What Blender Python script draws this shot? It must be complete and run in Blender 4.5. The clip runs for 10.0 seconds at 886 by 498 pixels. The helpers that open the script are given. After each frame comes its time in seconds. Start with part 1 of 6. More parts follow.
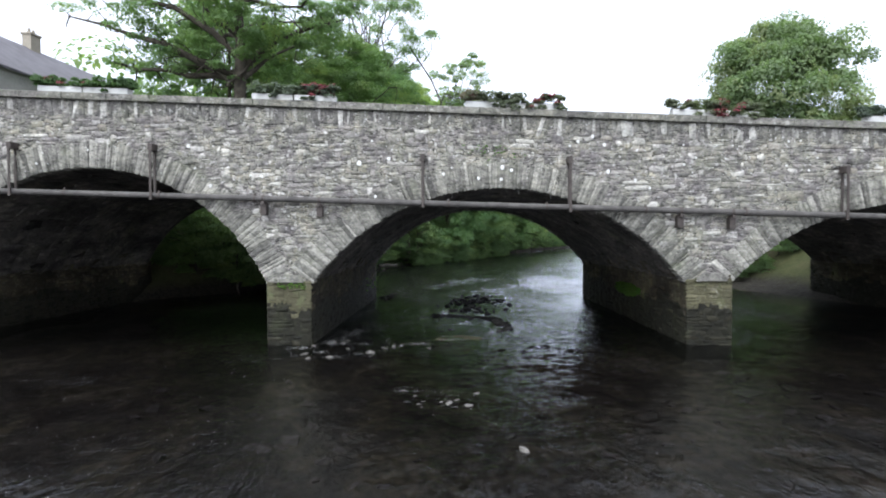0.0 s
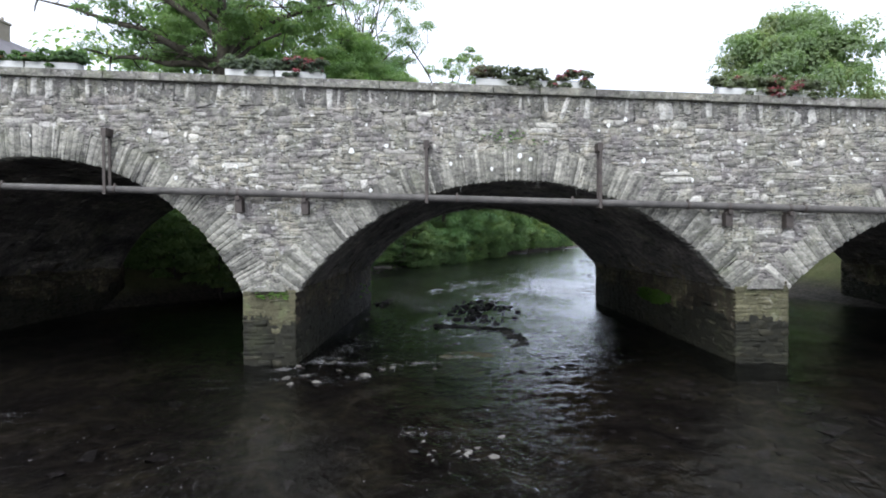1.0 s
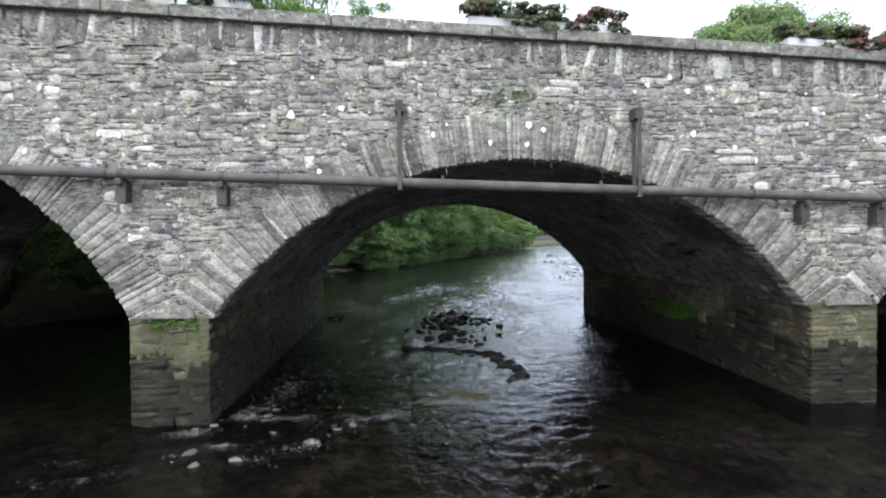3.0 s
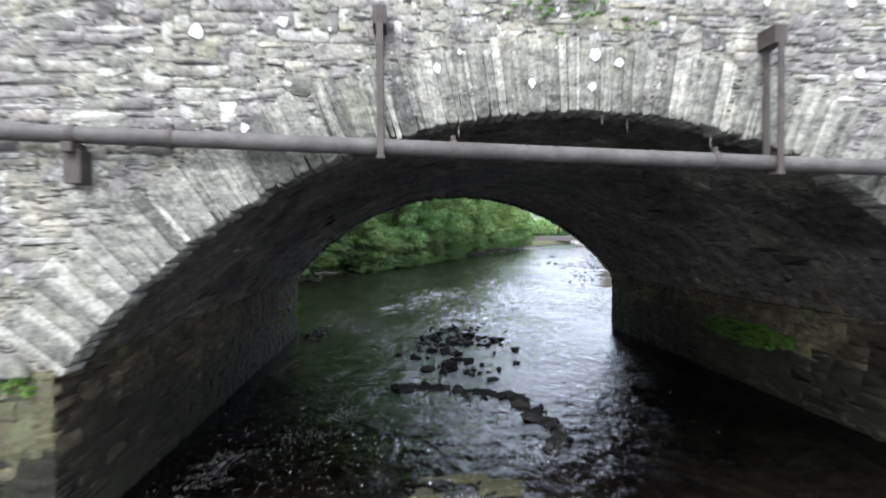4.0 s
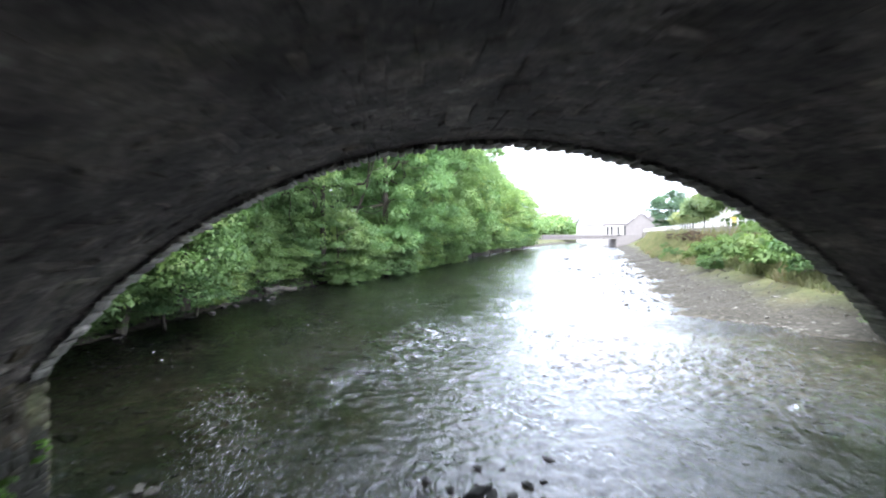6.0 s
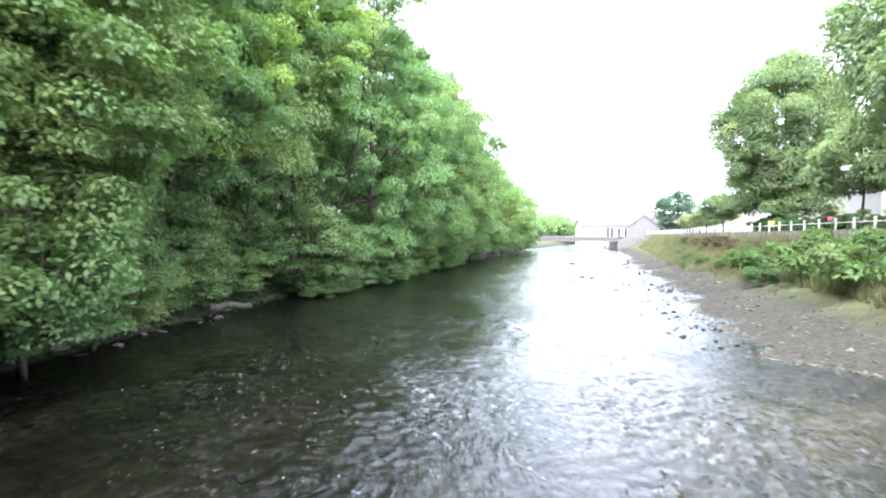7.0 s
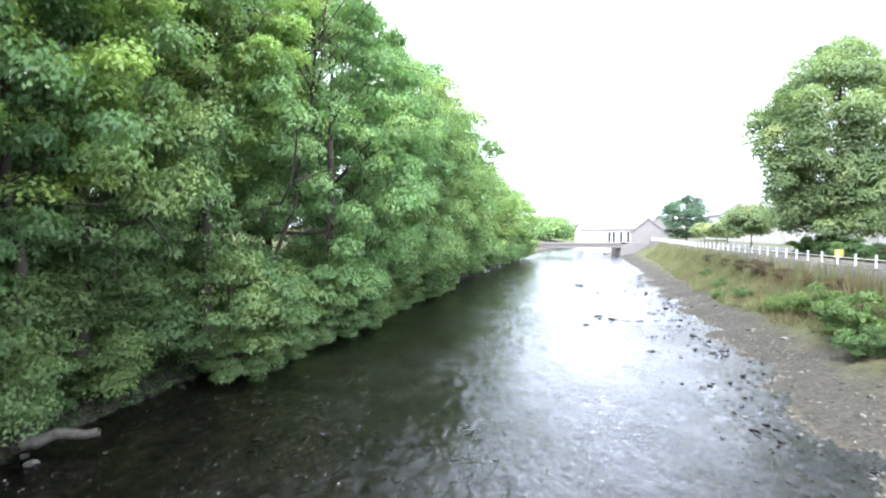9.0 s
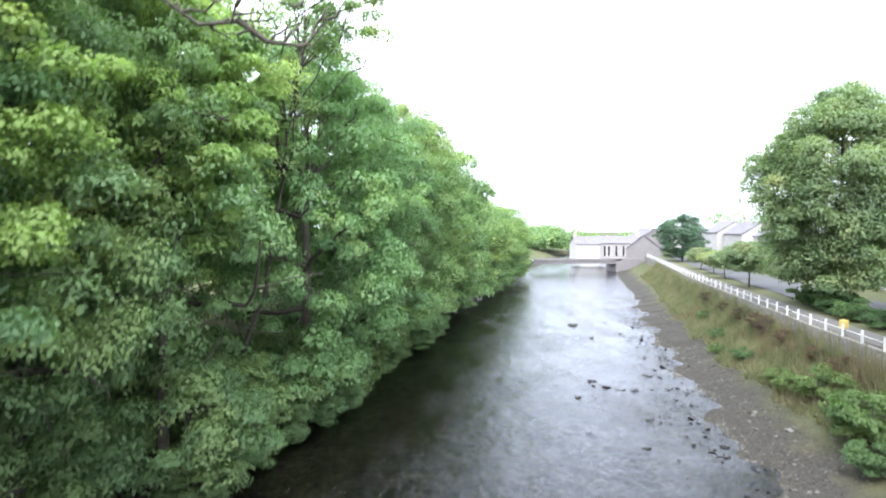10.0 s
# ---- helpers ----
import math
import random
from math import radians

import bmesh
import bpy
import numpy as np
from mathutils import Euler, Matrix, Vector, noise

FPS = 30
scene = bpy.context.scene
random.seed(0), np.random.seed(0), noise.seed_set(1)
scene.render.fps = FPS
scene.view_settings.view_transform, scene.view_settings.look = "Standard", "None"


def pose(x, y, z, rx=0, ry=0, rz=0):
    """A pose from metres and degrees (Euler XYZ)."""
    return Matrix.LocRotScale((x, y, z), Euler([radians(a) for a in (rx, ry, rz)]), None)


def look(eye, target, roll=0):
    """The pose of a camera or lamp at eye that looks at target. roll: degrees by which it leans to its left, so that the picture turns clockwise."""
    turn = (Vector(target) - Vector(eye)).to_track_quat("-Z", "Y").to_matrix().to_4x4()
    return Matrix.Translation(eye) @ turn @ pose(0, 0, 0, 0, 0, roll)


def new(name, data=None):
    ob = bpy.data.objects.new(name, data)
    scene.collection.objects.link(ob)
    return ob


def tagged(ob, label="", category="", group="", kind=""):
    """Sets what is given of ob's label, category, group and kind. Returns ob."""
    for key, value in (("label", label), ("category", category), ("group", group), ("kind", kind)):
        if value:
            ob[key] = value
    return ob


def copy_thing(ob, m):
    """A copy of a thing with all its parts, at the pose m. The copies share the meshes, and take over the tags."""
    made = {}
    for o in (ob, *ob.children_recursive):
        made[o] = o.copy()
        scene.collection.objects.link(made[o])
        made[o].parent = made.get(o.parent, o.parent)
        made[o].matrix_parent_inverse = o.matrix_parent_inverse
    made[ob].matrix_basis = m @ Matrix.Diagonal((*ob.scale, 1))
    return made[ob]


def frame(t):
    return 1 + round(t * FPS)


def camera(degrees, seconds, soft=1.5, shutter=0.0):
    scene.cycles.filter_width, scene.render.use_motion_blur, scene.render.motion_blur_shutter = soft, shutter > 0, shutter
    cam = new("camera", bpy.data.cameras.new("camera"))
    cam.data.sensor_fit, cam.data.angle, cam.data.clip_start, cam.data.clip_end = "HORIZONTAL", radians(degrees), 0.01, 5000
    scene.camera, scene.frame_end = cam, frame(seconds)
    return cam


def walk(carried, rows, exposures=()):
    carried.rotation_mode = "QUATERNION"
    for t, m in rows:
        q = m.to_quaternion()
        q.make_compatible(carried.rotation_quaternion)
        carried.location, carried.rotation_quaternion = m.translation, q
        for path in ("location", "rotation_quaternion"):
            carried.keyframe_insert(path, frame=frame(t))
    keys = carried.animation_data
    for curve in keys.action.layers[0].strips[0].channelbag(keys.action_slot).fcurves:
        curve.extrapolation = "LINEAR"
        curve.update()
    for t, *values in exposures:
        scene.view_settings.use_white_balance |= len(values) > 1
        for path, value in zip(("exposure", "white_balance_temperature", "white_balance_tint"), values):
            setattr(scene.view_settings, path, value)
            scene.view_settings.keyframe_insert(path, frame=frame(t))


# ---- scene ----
cam = camera(78.1, 10.0, soft=1.9, shutter=0.38)
PATH = [
    (0, (0.578, -2.346, 3.161), (0.528, -0.347, 3.121), -0.3),
    (0.5, (0.34, -1.03, 3.158), (0.307, 0.97, 3.121), -0.3),
    (1, (0.175, 0.042, 3.165), (0.148, 2.042, 3.128), -0.4),
    (1.5, (0.009, 0.913, 3.182), (0.011, 2.912, 3.143), -0.4),
    (2, (-0.162, 1.869, 3.198), (-0.083, 3.867, 3.159), -0.4),
    (2.5, (-0.283, 2.808, 3.205), (-0.165, 4.805, 3.167), -0.4),
    (2.7, (-0.333, 3.249, 3.206), (-0.205, 5.245, 3.166), -0.5),
    (3.8, (-0.313, 6.913, 3.135), (-0.157, 8.907, 3.107), -0.6),
    (4, (-0.198, 7.915, 3.237), (-0.046, 9.909, 3.197), -0.4),
    (4.5, (-0.063, 10.463, 3.254), (0.091, 12.457, 3.214), -0.2),
    (5, (0.091, 13.108, 3.287), (0.251, 15.101, 3.245), -0.5),
    (5.5, (0.234, 16.416, 3.334), (0.4, 18.409, 3.292), -0.3),
    (5.7, (0.376, 17.772, 3.379), (0.535, 19.765, 3.335), -0.5),
    (6.8, (0.8, 25.608, 3.774), (0.983, 27.599, 3.719), 0.4),
    (7, (0.95, 26.861, 3.758), (1.136, 28.852, 3.706), 0.4),
    (7.5, (1.445, 30.668, 3.84), (1.636, 32.658, 3.786), 0.3),
    (8, (1.991, 33.955, 4.271), (2.185, 35.945, 4.216), 0.3),
    (8.5, (2.305, 35.286, 5.072), (2.504, 37.275, 5.013), 0.2),
    (9, (2.715, 36.41, 6.206), (2.918, 38.398, 6.143), 0.2),
    (9.5, (3.112, 37.359, 8.067), (3.323, 39.347, 8.003), 0.3),
    (10, (3.61, 38.403, 10.596), (3.828, 40.39, 10.53), 0.2),
]
walk(cam, [(t, look(eye, target, roll)) for t, eye, target, roll in PATH],
     [(0, 1.78), (2.5, 1.85), (4.0, 2.4), (4.5, 2.75), (5.0, 3.15), (5.5, 3.55), (6.5, 3.55), (8.0, 3.65), (9.0, 3.4), (9.5, 3.2), (10, 2.95)])

# ---------------- world and light ----------------
world = bpy.data.worlds.new("overcast_sky")
scene.world = world
world.use_nodes = True
wn, wl = world.node_tree.nodes, world.node_tree.links
sky = wn.new("ShaderNodeTexSky")
sky.sky_type = 'NISHITA'
sky.sun_disc = False
sky.sun_elevation = radians(52)
sky.sun_rotation = radians(200)
sky.air_density, sky.dust_density, sky.ozone_density = 1.0, 3.0, 1.0
grey = wn.new("ShaderNodeHueSaturation")
grey.inputs["Saturation"].default_value = 0.12
wl.new(sky.outputs[0], grey.inputs["Color"])
bg = wn["Background"]
bg.inputs["Strength"].default_value = 0.15
cool = wn.new("ShaderNodeMix")
cool.data_type, cool.blend_type = 'RGBA', 'MULTIPLY'
cool.inputs[0].default_value = 1.0
cool.inputs[7].default_value = (0.92, 1.0, 1.22, 1)
wl.new(grey.outputs[0], cool.inputs[6])
# a thick even cloud cover: its luminance rises towards the zenith
where = wn.new("ShaderNodeTexCoord")
up = wn.new("ShaderNodeSeparateXYZ")
wl.new(where.outputs["Generated"], up.inputs[0])
cloud = wn.new("ShaderNodeMapRange")
cloud.inputs[1].default_value, cloud.inputs[2].default_value = 0.0, 1.0
cloud.inputs[3].default_value, cloud.inputs[4].default_value = 2.4, 4.9
wl.new(up.outputs[2], cloud.inputs[0])
tone = wn.new("ShaderNodeMix")
tone.data_type, tone.blend_type = 'RGBA', 'MULTIPLY'
tone.inputs[0].default_value = 1.0
tone.inputs[7].default_value = (0.91, 1.0, 1.19, 1)
wl.new(cloud.outputs[0], tone.inputs[6])
cover = wn.new("ShaderNodeMix")
cover.data_type = 'RGBA'
cover.inputs[0].default_value = 0.8
wl.new(cool.outputs[2], cover.inputs[6])
wl.new(tone.outputs[2], cover.inputs[7])
wl.new(cover.outputs[2], bg.inputs["Color"])

sun_data = bpy.data.lights.new("sun", 'SUN')
sun_data.energy = 1.5
sun_data.angle = radians(70)
sun_data.color = (0.97, 0.99, 1.0)
sun = new("sun", sun_data)
sun.matrix_world = look((-20, -50, 70), (0, 0, 0))


# ---------------- node helpers ----------------
def material(name, rough=0.85, metal=0.0, spec=0.3):
    m = bpy.data.materials.new(name)
    m.use_nodes = True
    b = m.node_tree.nodes["Principled BSDF"]
    b.inputs["Roughness"].default_value = rough
    b.inputs["Metallic"].default_value = metal
    b.inputs["Specular IOR Level"].default_value = spec
    return m, m.node_tree.nodes, m.node_tree.links, b


def coords(n, l, kind="Object", scale=(1, 1, 1)):
    tc = n.new("ShaderNodeTexCoord")
    mp = n.new("ShaderNodeMapping")
    mp.inputs["Scale"].default_value = scale
    l.new(tc.outputs[kind], mp.inputs["Vector"])
    return mp.outputs[0]


def world_coords(n, l, scale=(1, 1, 1)):
    g = n.new("ShaderNodeNewGeometry")
    mp = n.new("ShaderNodeMapping")
    mp.inputs["Scale"].default_value = scale
    l.new(g.outputs["Position"], mp.inputs["Vector"])
    return mp.outputs[0]


def noise_tex(n, l, vec, scale, detail=4, rough=0.6, distort=0.0):
    t = n.new("ShaderNodeTexNoise")
    t.inputs["Scale"].default_value = scale
    t.inputs["Detail"].default_value = detail
    t.inputs["Roughness"].default_value = rough
    t.inputs["Distortion"].default_value = distort
    l.new(vec, t.inputs["Vector"])
    return t.outputs["Fac"]


def ramp(n, l, fac, stops):
    r = n.new("ShaderNodeValToRGB")
    e = r.color_ramp.elements
    while len(e) < len(stops):
        e.new(0.5)
    for el, (p, c) in zip(e, stops):
        el.position = p
        el.color = (*c, 1) if len(c) == 3 else c
    l.new(fac, r.inputs["Fac"])
    return r.outputs["Color"]


def mix(n, l, fac, a, b, mode='MIX'):
    m = n.new("ShaderNodeMix")
    m.data_type = 'RGBA'
    m.blend_type = mode
    for sock, v in ((m.inputs[0], fac), (m.inputs[6], a), (m.inputs[7], b)):
        if isinstance(v, (int, float)):
            sock.default_value = v
        elif isinstance(v, tuple):
            sock.default_value = (*v, 1)
        else:
            l.new(v, sock)
    return m.outputs[2]


def math_node(n, l, op, a, b=0.0):
    m = n.new("ShaderNodeMath")
    m.operation = op
    for sock, v in ((m.inputs[0], a), (m.inputs[1], b)):
        if isinstance(v, (int, float)):
            sock.default_value = v
        else:
            l.new(v, sock)
    return m.outputs[0]


def bump(n, l, b, height, strength=0.5, dist=0.02):
    k = n.new("ShaderNodeBump")
    k.inputs["Strength"].default_value = strength
    k.inputs["Distance"].default_value = dist
    l.new(height, k.inputs["Height"])
    l.new(k.outputs[0], b.inputs["Normal"])
    return k


def piece_random(n, l):
    """A number from 0 to 1 for each piece, be it an object or a loose island of a mesh."""
    o = n.new("ShaderNodeObjectInfo")
    g = n.new("ShaderNodeNewGeometry")
    return math_node(n, l, 'FRACT', math_node(n, l, 'ADD', o.outputs["Random"], g.outputs["Random Per Island"]))


# ---------------- materials ----------------
DAMP = 0.74  # all stone here is damp and darker than dry samples


def stone_material(name, stops, moss=0.35, scale=1.0, lichen=0.6, patchy=0.0, relief=0.03):
    m, n, l, b = material(name, 0.9, spec=0.2)
    stops = [(p, (DAMP * 0.985 * colour[0], DAMP * colour[1], DAMP * 1.01 * colour[2])) for p, colour in stops]
    vec = world_coords(n, l)
    rnd = piece_random(n, l)
    col = ramp(n, l, rnd, stops)
    big = noise_tex(n, l, vec, 0.75 * scale, 6, 0.7)
    fine = noise_tex(n, l, vec, 14 * scale, 6, 0.7)
    mid = noise_tex(n, l, vec, 4.5 * scale, 5, 0.65)
    col = mix(n, l, 0.55, col, ramp(n, l, fine, [(0.3, (0.4, 0.39, 0.38)), (0.7, (1.5, 1.48, 1.44))]), 'MULTIPLY')
    col = mix(n, l, 0.6, col, ramp(n, l, big, [(0.32, (0.52, 0.51, 0.5)), (0.66, (1.25, 1.22, 1.17))]), 'MULTIPLY')
    bed = noise_tex(n, l, world_coords(n, l, (1.0, 1.0, 5.0)), 3.2 * scale, 5, 0.7)
    col = mix(n, l, 0.5, col, ramp(n, l, bed, [(0.3, (0.66, 0.66, 0.67)), (0.68, (1.25, 1.23, 1.18))]), 'MULTIPLY')
    if patchy:
        # beds of different quarry stone, soot and lime washed out of the joints
        hue = noise_tex(n, l, vec, 1.5, 6, 0.72, 0.3)
        col = mix(n, l, patchy, col, ramp(n, l, hue, [(0.36, (0.122, 0.109, 0.108)), (0.46, (0.16, 0.149, 0.137)), (0.54, (0.17, 0.172, 0.136)), (0.65, (0.262, 0.238, 0.182))]))
        soot = noise_tex(n, l, world_coords(n, l, (1.0, 1.0, 1.8)), 4.0, 7, 0.75, 0.5)
        col = mix(n, l, 0.75, col, ramp(n, l, soot, [(0.37, (0.26, 0.26, 0.26)), (0.47, (0.82, 0.82, 0.82)), (0.64, (1.45, 1.44, 1.42))]), 'MULTIPLY')
        grit = noise_tex(n, l, vec, 24, 4, 0.7)
        col = mix(n, l, 0.7, col, ramp(n, l, grit, [(0.34, (0.35, 0.35, 0.35)), (0.45, (1.0, 1.0, 1.0)), (0.66, (1.35, 1.34, 1.32))]), 'MULTIPLY')
    # pale lichen crusts
    lic = ramp(n, l, mid, [(0.60, (0, 0, 0)), (0.65, (lichen, lichen, lichen))])
    col = mix(n, l, lic, col, (0.40, 0.395, 0.37))
    dot = noise_tex(n, l, vec, 11 * scale, 3, 0.5)
    spots = ramp(n, l, dot, [(0.635, (0, 0, 0)), (0.665, (lichen * 1.2, lichen * 1.2, lichen * 1.2))])
    spots = mix(n, l, 1.0, spots, ramp(n, l, big, [(0.42, (0.12, 0.12, 0.12)), (0.6, (1, 1, 1))]), 'MULTIPLY')
    col = mix(n, l, spots, col, (0.52, 0.51, 0.49))
    # green film of algae and moss
    mo = noise_tex(n, l, vec, 0.9 * scale, 6, 0.7, 0.4)
    mf = ramp(n, l, mo, [(0.56, (0, 0, 0)), (0.72, (moss, moss, moss))])
    col = mix(n, l, mf, col, (0.09, 0.105, 0.05))
    l.new(col, b.inputs["Base Color"])
    h = math_node(n, l, 'ADD', math_node(n, l, 'MULTIPLY', mid, 0.7), math_node(n, l, 'MULTIPLY', fine, 0.5))
    bump(n, l, b, h, 0.8, relief)
    return m


RUBBLE = [(0.0, (0.075, 0.071, 0.075)), (0.14, (0.16, 0.15, 0.155)), (0.36, (0.23, 0.217, 0.221)), (0.55, (0.285, 0.268, 0.258)), (0.70, (0.285, 0.264, 0.212)),
          (0.80, (0.37, 0.355, 0.34)), (0.89, (0.50, 0.49, 0.47)), (1.0, (0.74, 0.725, 0.7))]
rubble_mat = stone_material("rubble_stone", RUBBLE, patchy=0.42, relief=0.014)
voussoir_mat = stone_material("slate_voussoir", [(0.0, (0.1, 0.098, 0.093)), (0.3, (0.19, 0.187, 0.17)), (0.7, (0.275, 0.27, 0.245)), (0.9, (0.335, 0.327, 0.3)), (1.0, (0.42, 0.41, 0.38))], 0.35, lichen=0.25, patchy=0.08, relief=0.012)
# vault stone: a much darker tone than the face rubble
dark_stone_mat = stone_material("dark_barrel_stone", [(0.0, (0.06, 0.057, 0.058)), (0.5, (0.092, 0.086, 0.085)), (0.97, (0.12, 0.112, 0.108)), (1.0, (0.22, 0.20, 0.185))], 0.35, 0.7, 0.12, 0.12)
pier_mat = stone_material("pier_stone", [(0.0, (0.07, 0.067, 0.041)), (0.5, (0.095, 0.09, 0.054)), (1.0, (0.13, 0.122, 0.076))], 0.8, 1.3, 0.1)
coping_mat = stone_material("coping_concrete", [(0.0, (0.15, 0.148, 0.135)), (1.0, (0.21, 0.205, 0.19))], 0.8, 0.8, 0.35, 0.3)
edge_mat = stone_material("edge_slate", [(0.0, (0.12, 0.118, 0.115)), (0.5, (0.17, 0.166, 0.16)), (0.72, (0.24, 0.235, 0.225)), (0.82, (0.54, 0.53, 0.51)), (1.0, (0.64, 0.63, 0.61))], 0.4, patchy=0.25, relief=0.014)
mortar_mat = stone_material("lime_mortar", [(0.0, (0.25, 0.24, 0.23)), (1.0, (0.30, 0.285, 0.27))], 0.3, patchy=0.6)


def open_joints(m):
    """Dark flat hollows where the mortar has fallen out."""
    n, l = m.node_tree.nodes, m.node_tree.links
    b = n["Principled BSDF"]
    col = b.inputs["Base Color"].links[0].from_socket
    hole = noise_tex(n, l, world_coords(n, l, (1.7, 1.7, 8.0)), 3.4, 5, 0.7)
    f = ramp(n, l, hole, [(0.535, (0, 0, 0)), (0.56, (1, 1, 1))])
    l.new(mix(n, l, f, col, (0.03, 0.029, 0.027)), b.inputs["Base Color"])


open_joints(mortar_mat)


def streaks(m):
    """Streaks along the bed of each slate: weathered pale and dark laminae."""
    n, l = m.node_tree.nodes, m.node_tree.links
    b = n["Principled BSDF"]
    col = b.inputs["Base Color"].links[0].from_socket
    lam = noise_tex(n, l, coords(n, l, "UV", (22.0, 1.6, 1.0)), 1.0, 5, 0.7, 0.6)
    col = mix(n, l, 0.45, col, ramp(n, l, lam, [(0.33, (0.4, 0.4, 0.41)), (0.48, (0.95, 0.95, 0.95)), (0.66, (1.4, 1.4, 1.36))]), 'MULTIPLY')
    l.new(col, b.inputs["Base Color"])


streaks(voussoir_mat)


def seepage(m):
    """Broad brown and sooty stains where water has come through the vault."""
    n, l = m.node_tree.nodes, m.node_tree.links
    b = n["Principled BSDF"]
    col = b.inputs["Base Color"].links[0].from_socket
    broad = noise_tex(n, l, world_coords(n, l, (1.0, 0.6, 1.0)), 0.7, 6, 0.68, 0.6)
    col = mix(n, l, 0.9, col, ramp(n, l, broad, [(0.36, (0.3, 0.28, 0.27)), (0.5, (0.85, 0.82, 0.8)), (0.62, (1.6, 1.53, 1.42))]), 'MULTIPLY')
    # a round darker patch over the haunch, bringing its tone down
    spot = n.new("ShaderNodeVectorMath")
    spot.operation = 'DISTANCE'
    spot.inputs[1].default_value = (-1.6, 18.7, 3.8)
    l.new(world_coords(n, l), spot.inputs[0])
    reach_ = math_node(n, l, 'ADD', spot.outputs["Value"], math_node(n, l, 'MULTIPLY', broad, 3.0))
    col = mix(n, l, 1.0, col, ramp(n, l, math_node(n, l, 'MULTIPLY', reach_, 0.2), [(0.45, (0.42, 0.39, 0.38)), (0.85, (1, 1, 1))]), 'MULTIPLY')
    l.new(col, b.inputs["Base Color"])


seepage(dark_stone_mat)
# wet algae of the pier feet, blackened further for the shade there
algae_shade_mat = stone_material("shaded_algae_stone", [(0.0, (0.011, 0.011, 0.007)), (0.6, (0.018, 0.0175, 0.011)), (1.0, (0.03, 0.028, 0.018))], 0.15, 1.0, 0.02)
algae_shade_mat.node_tree.nodes["Principled BSDF"].inputs["Roughness"].default_value = 0.78
wet_rock_mat = stone_material("wet_river_rock", [(0.0, (0.014, 0.014, 0.014)), (0.6, (0.028, 0.027, 0.025)), (1.0, (0.055, 0.052, 0.05))], 0.06, 2.0, 0.02)
wet_rock_mat.node_tree.nodes["Principled BSDF"].inputs["Roughness"].default_value = 0.8


def water_material():
    """Clear peaty water: a mirror by Fresnel over a brown view of the river bed."""
    m, n, l, b = material("river_water")
    n.remove(b)
    vec = world_coords(n, l)
    place_ = n.new("ShaderNodeSeparateXYZ")
    l.new(vec, place_.inputs[0])
    # a slow pool above the bridge, broken water below it
    swift = n.new("ShaderNodeMapRange")
    swift.inputs[1].default_value, swift.inputs[2].default_value = 10.0, 26.0
    swift.inputs[3].default_value, swift.inputs[4].default_value = 1.1, 1.5
    l.new(place_.outputs[1], swift.inputs[0])
    flow = world_coords(n, l, (1.0, 0.55, 1.0))
    w1 = noise_tex(n, l, flow, 3.0, 3, 0.6, 0.9)
    w2 = noise_tex(n, l, world_coords(n, l, (1.6, 0.8, 1.0)), 11.0, 3, 0.6, 0.5)
    zone = ramp(n, l, noise_tex(n, l, world_coords(n, l, (1.0, 0.4, 1.0)), 0.35, 4, 0.65), [(0.38, (0.15, 0.15, 0.15)), (0.62, (1, 1, 1))])
    h = math_node(n, l, 'ADD', math_node(n, l, 'MULTIPLY', w1, 0.5), math_node(n, l, 'MULTIPLY', w2, 0.16))
    k = n.new("ShaderNodeBump")
    k.inputs["Distance"].default_value = 0.1
    l.new(h, k.inputs["Height"])
    l.new(math_node(n, l, 'MULTIPLY', math_node(n, l, 'ADD', zone, 0.25), swift.outputs[0]), k.inputs["Strength"])
    fres = n.new("ShaderNodeFresnel")
    fres.inputs["IOR"].default_value = 1.34
    l.new(k.outputs[0], fres.inputs["Normal"])
    gloss = n.new("ShaderNodeBsdfGlossy")
    gloss.inputs["Roughness"].default_value = 0.1
    gloss.inputs["Color"].default_value = (0.96, 0.98, 1.0, 1)
    l.new(k.outputs[0], gloss.inputs["Normal"])
    clear = n.new("ShaderNodeBsdfTransparent")
    # thin water over the shoal on the right below the bridge
    far_ = n.new("ShaderNodeVectorMath")
    far_.operation = 'DISTANCE'
    far_.inputs[1].default_value = (10.5, 35.0, 0.0)
    l.new(vec, far_.inputs[0])
    thin_ = n.new("ShaderNodeMapRange")
    thin_.inputs[1].default_value, thin_.inputs[2].default_value = 7.5, 2.5
    l.new(far_.outputs["Value"], thin_.inputs[0])
    l.new(mix(n, l, thin_.outputs[0], (0.365, 0.35, 0.365), (0.8, 0.78, 0.74)), clear.inputs["Color"])
    ms = n.new("ShaderNodeMixShader")
    l.new(fres.outputs[0], ms.inputs[0])
    l.new(clear.outputs[0], ms.inputs[1])
    l.new(gloss.outputs[0], ms.inputs[2])
    l.new(ms.outputs[0], n["Material Output"].inputs[0])
    return m


water_mat = water_material()


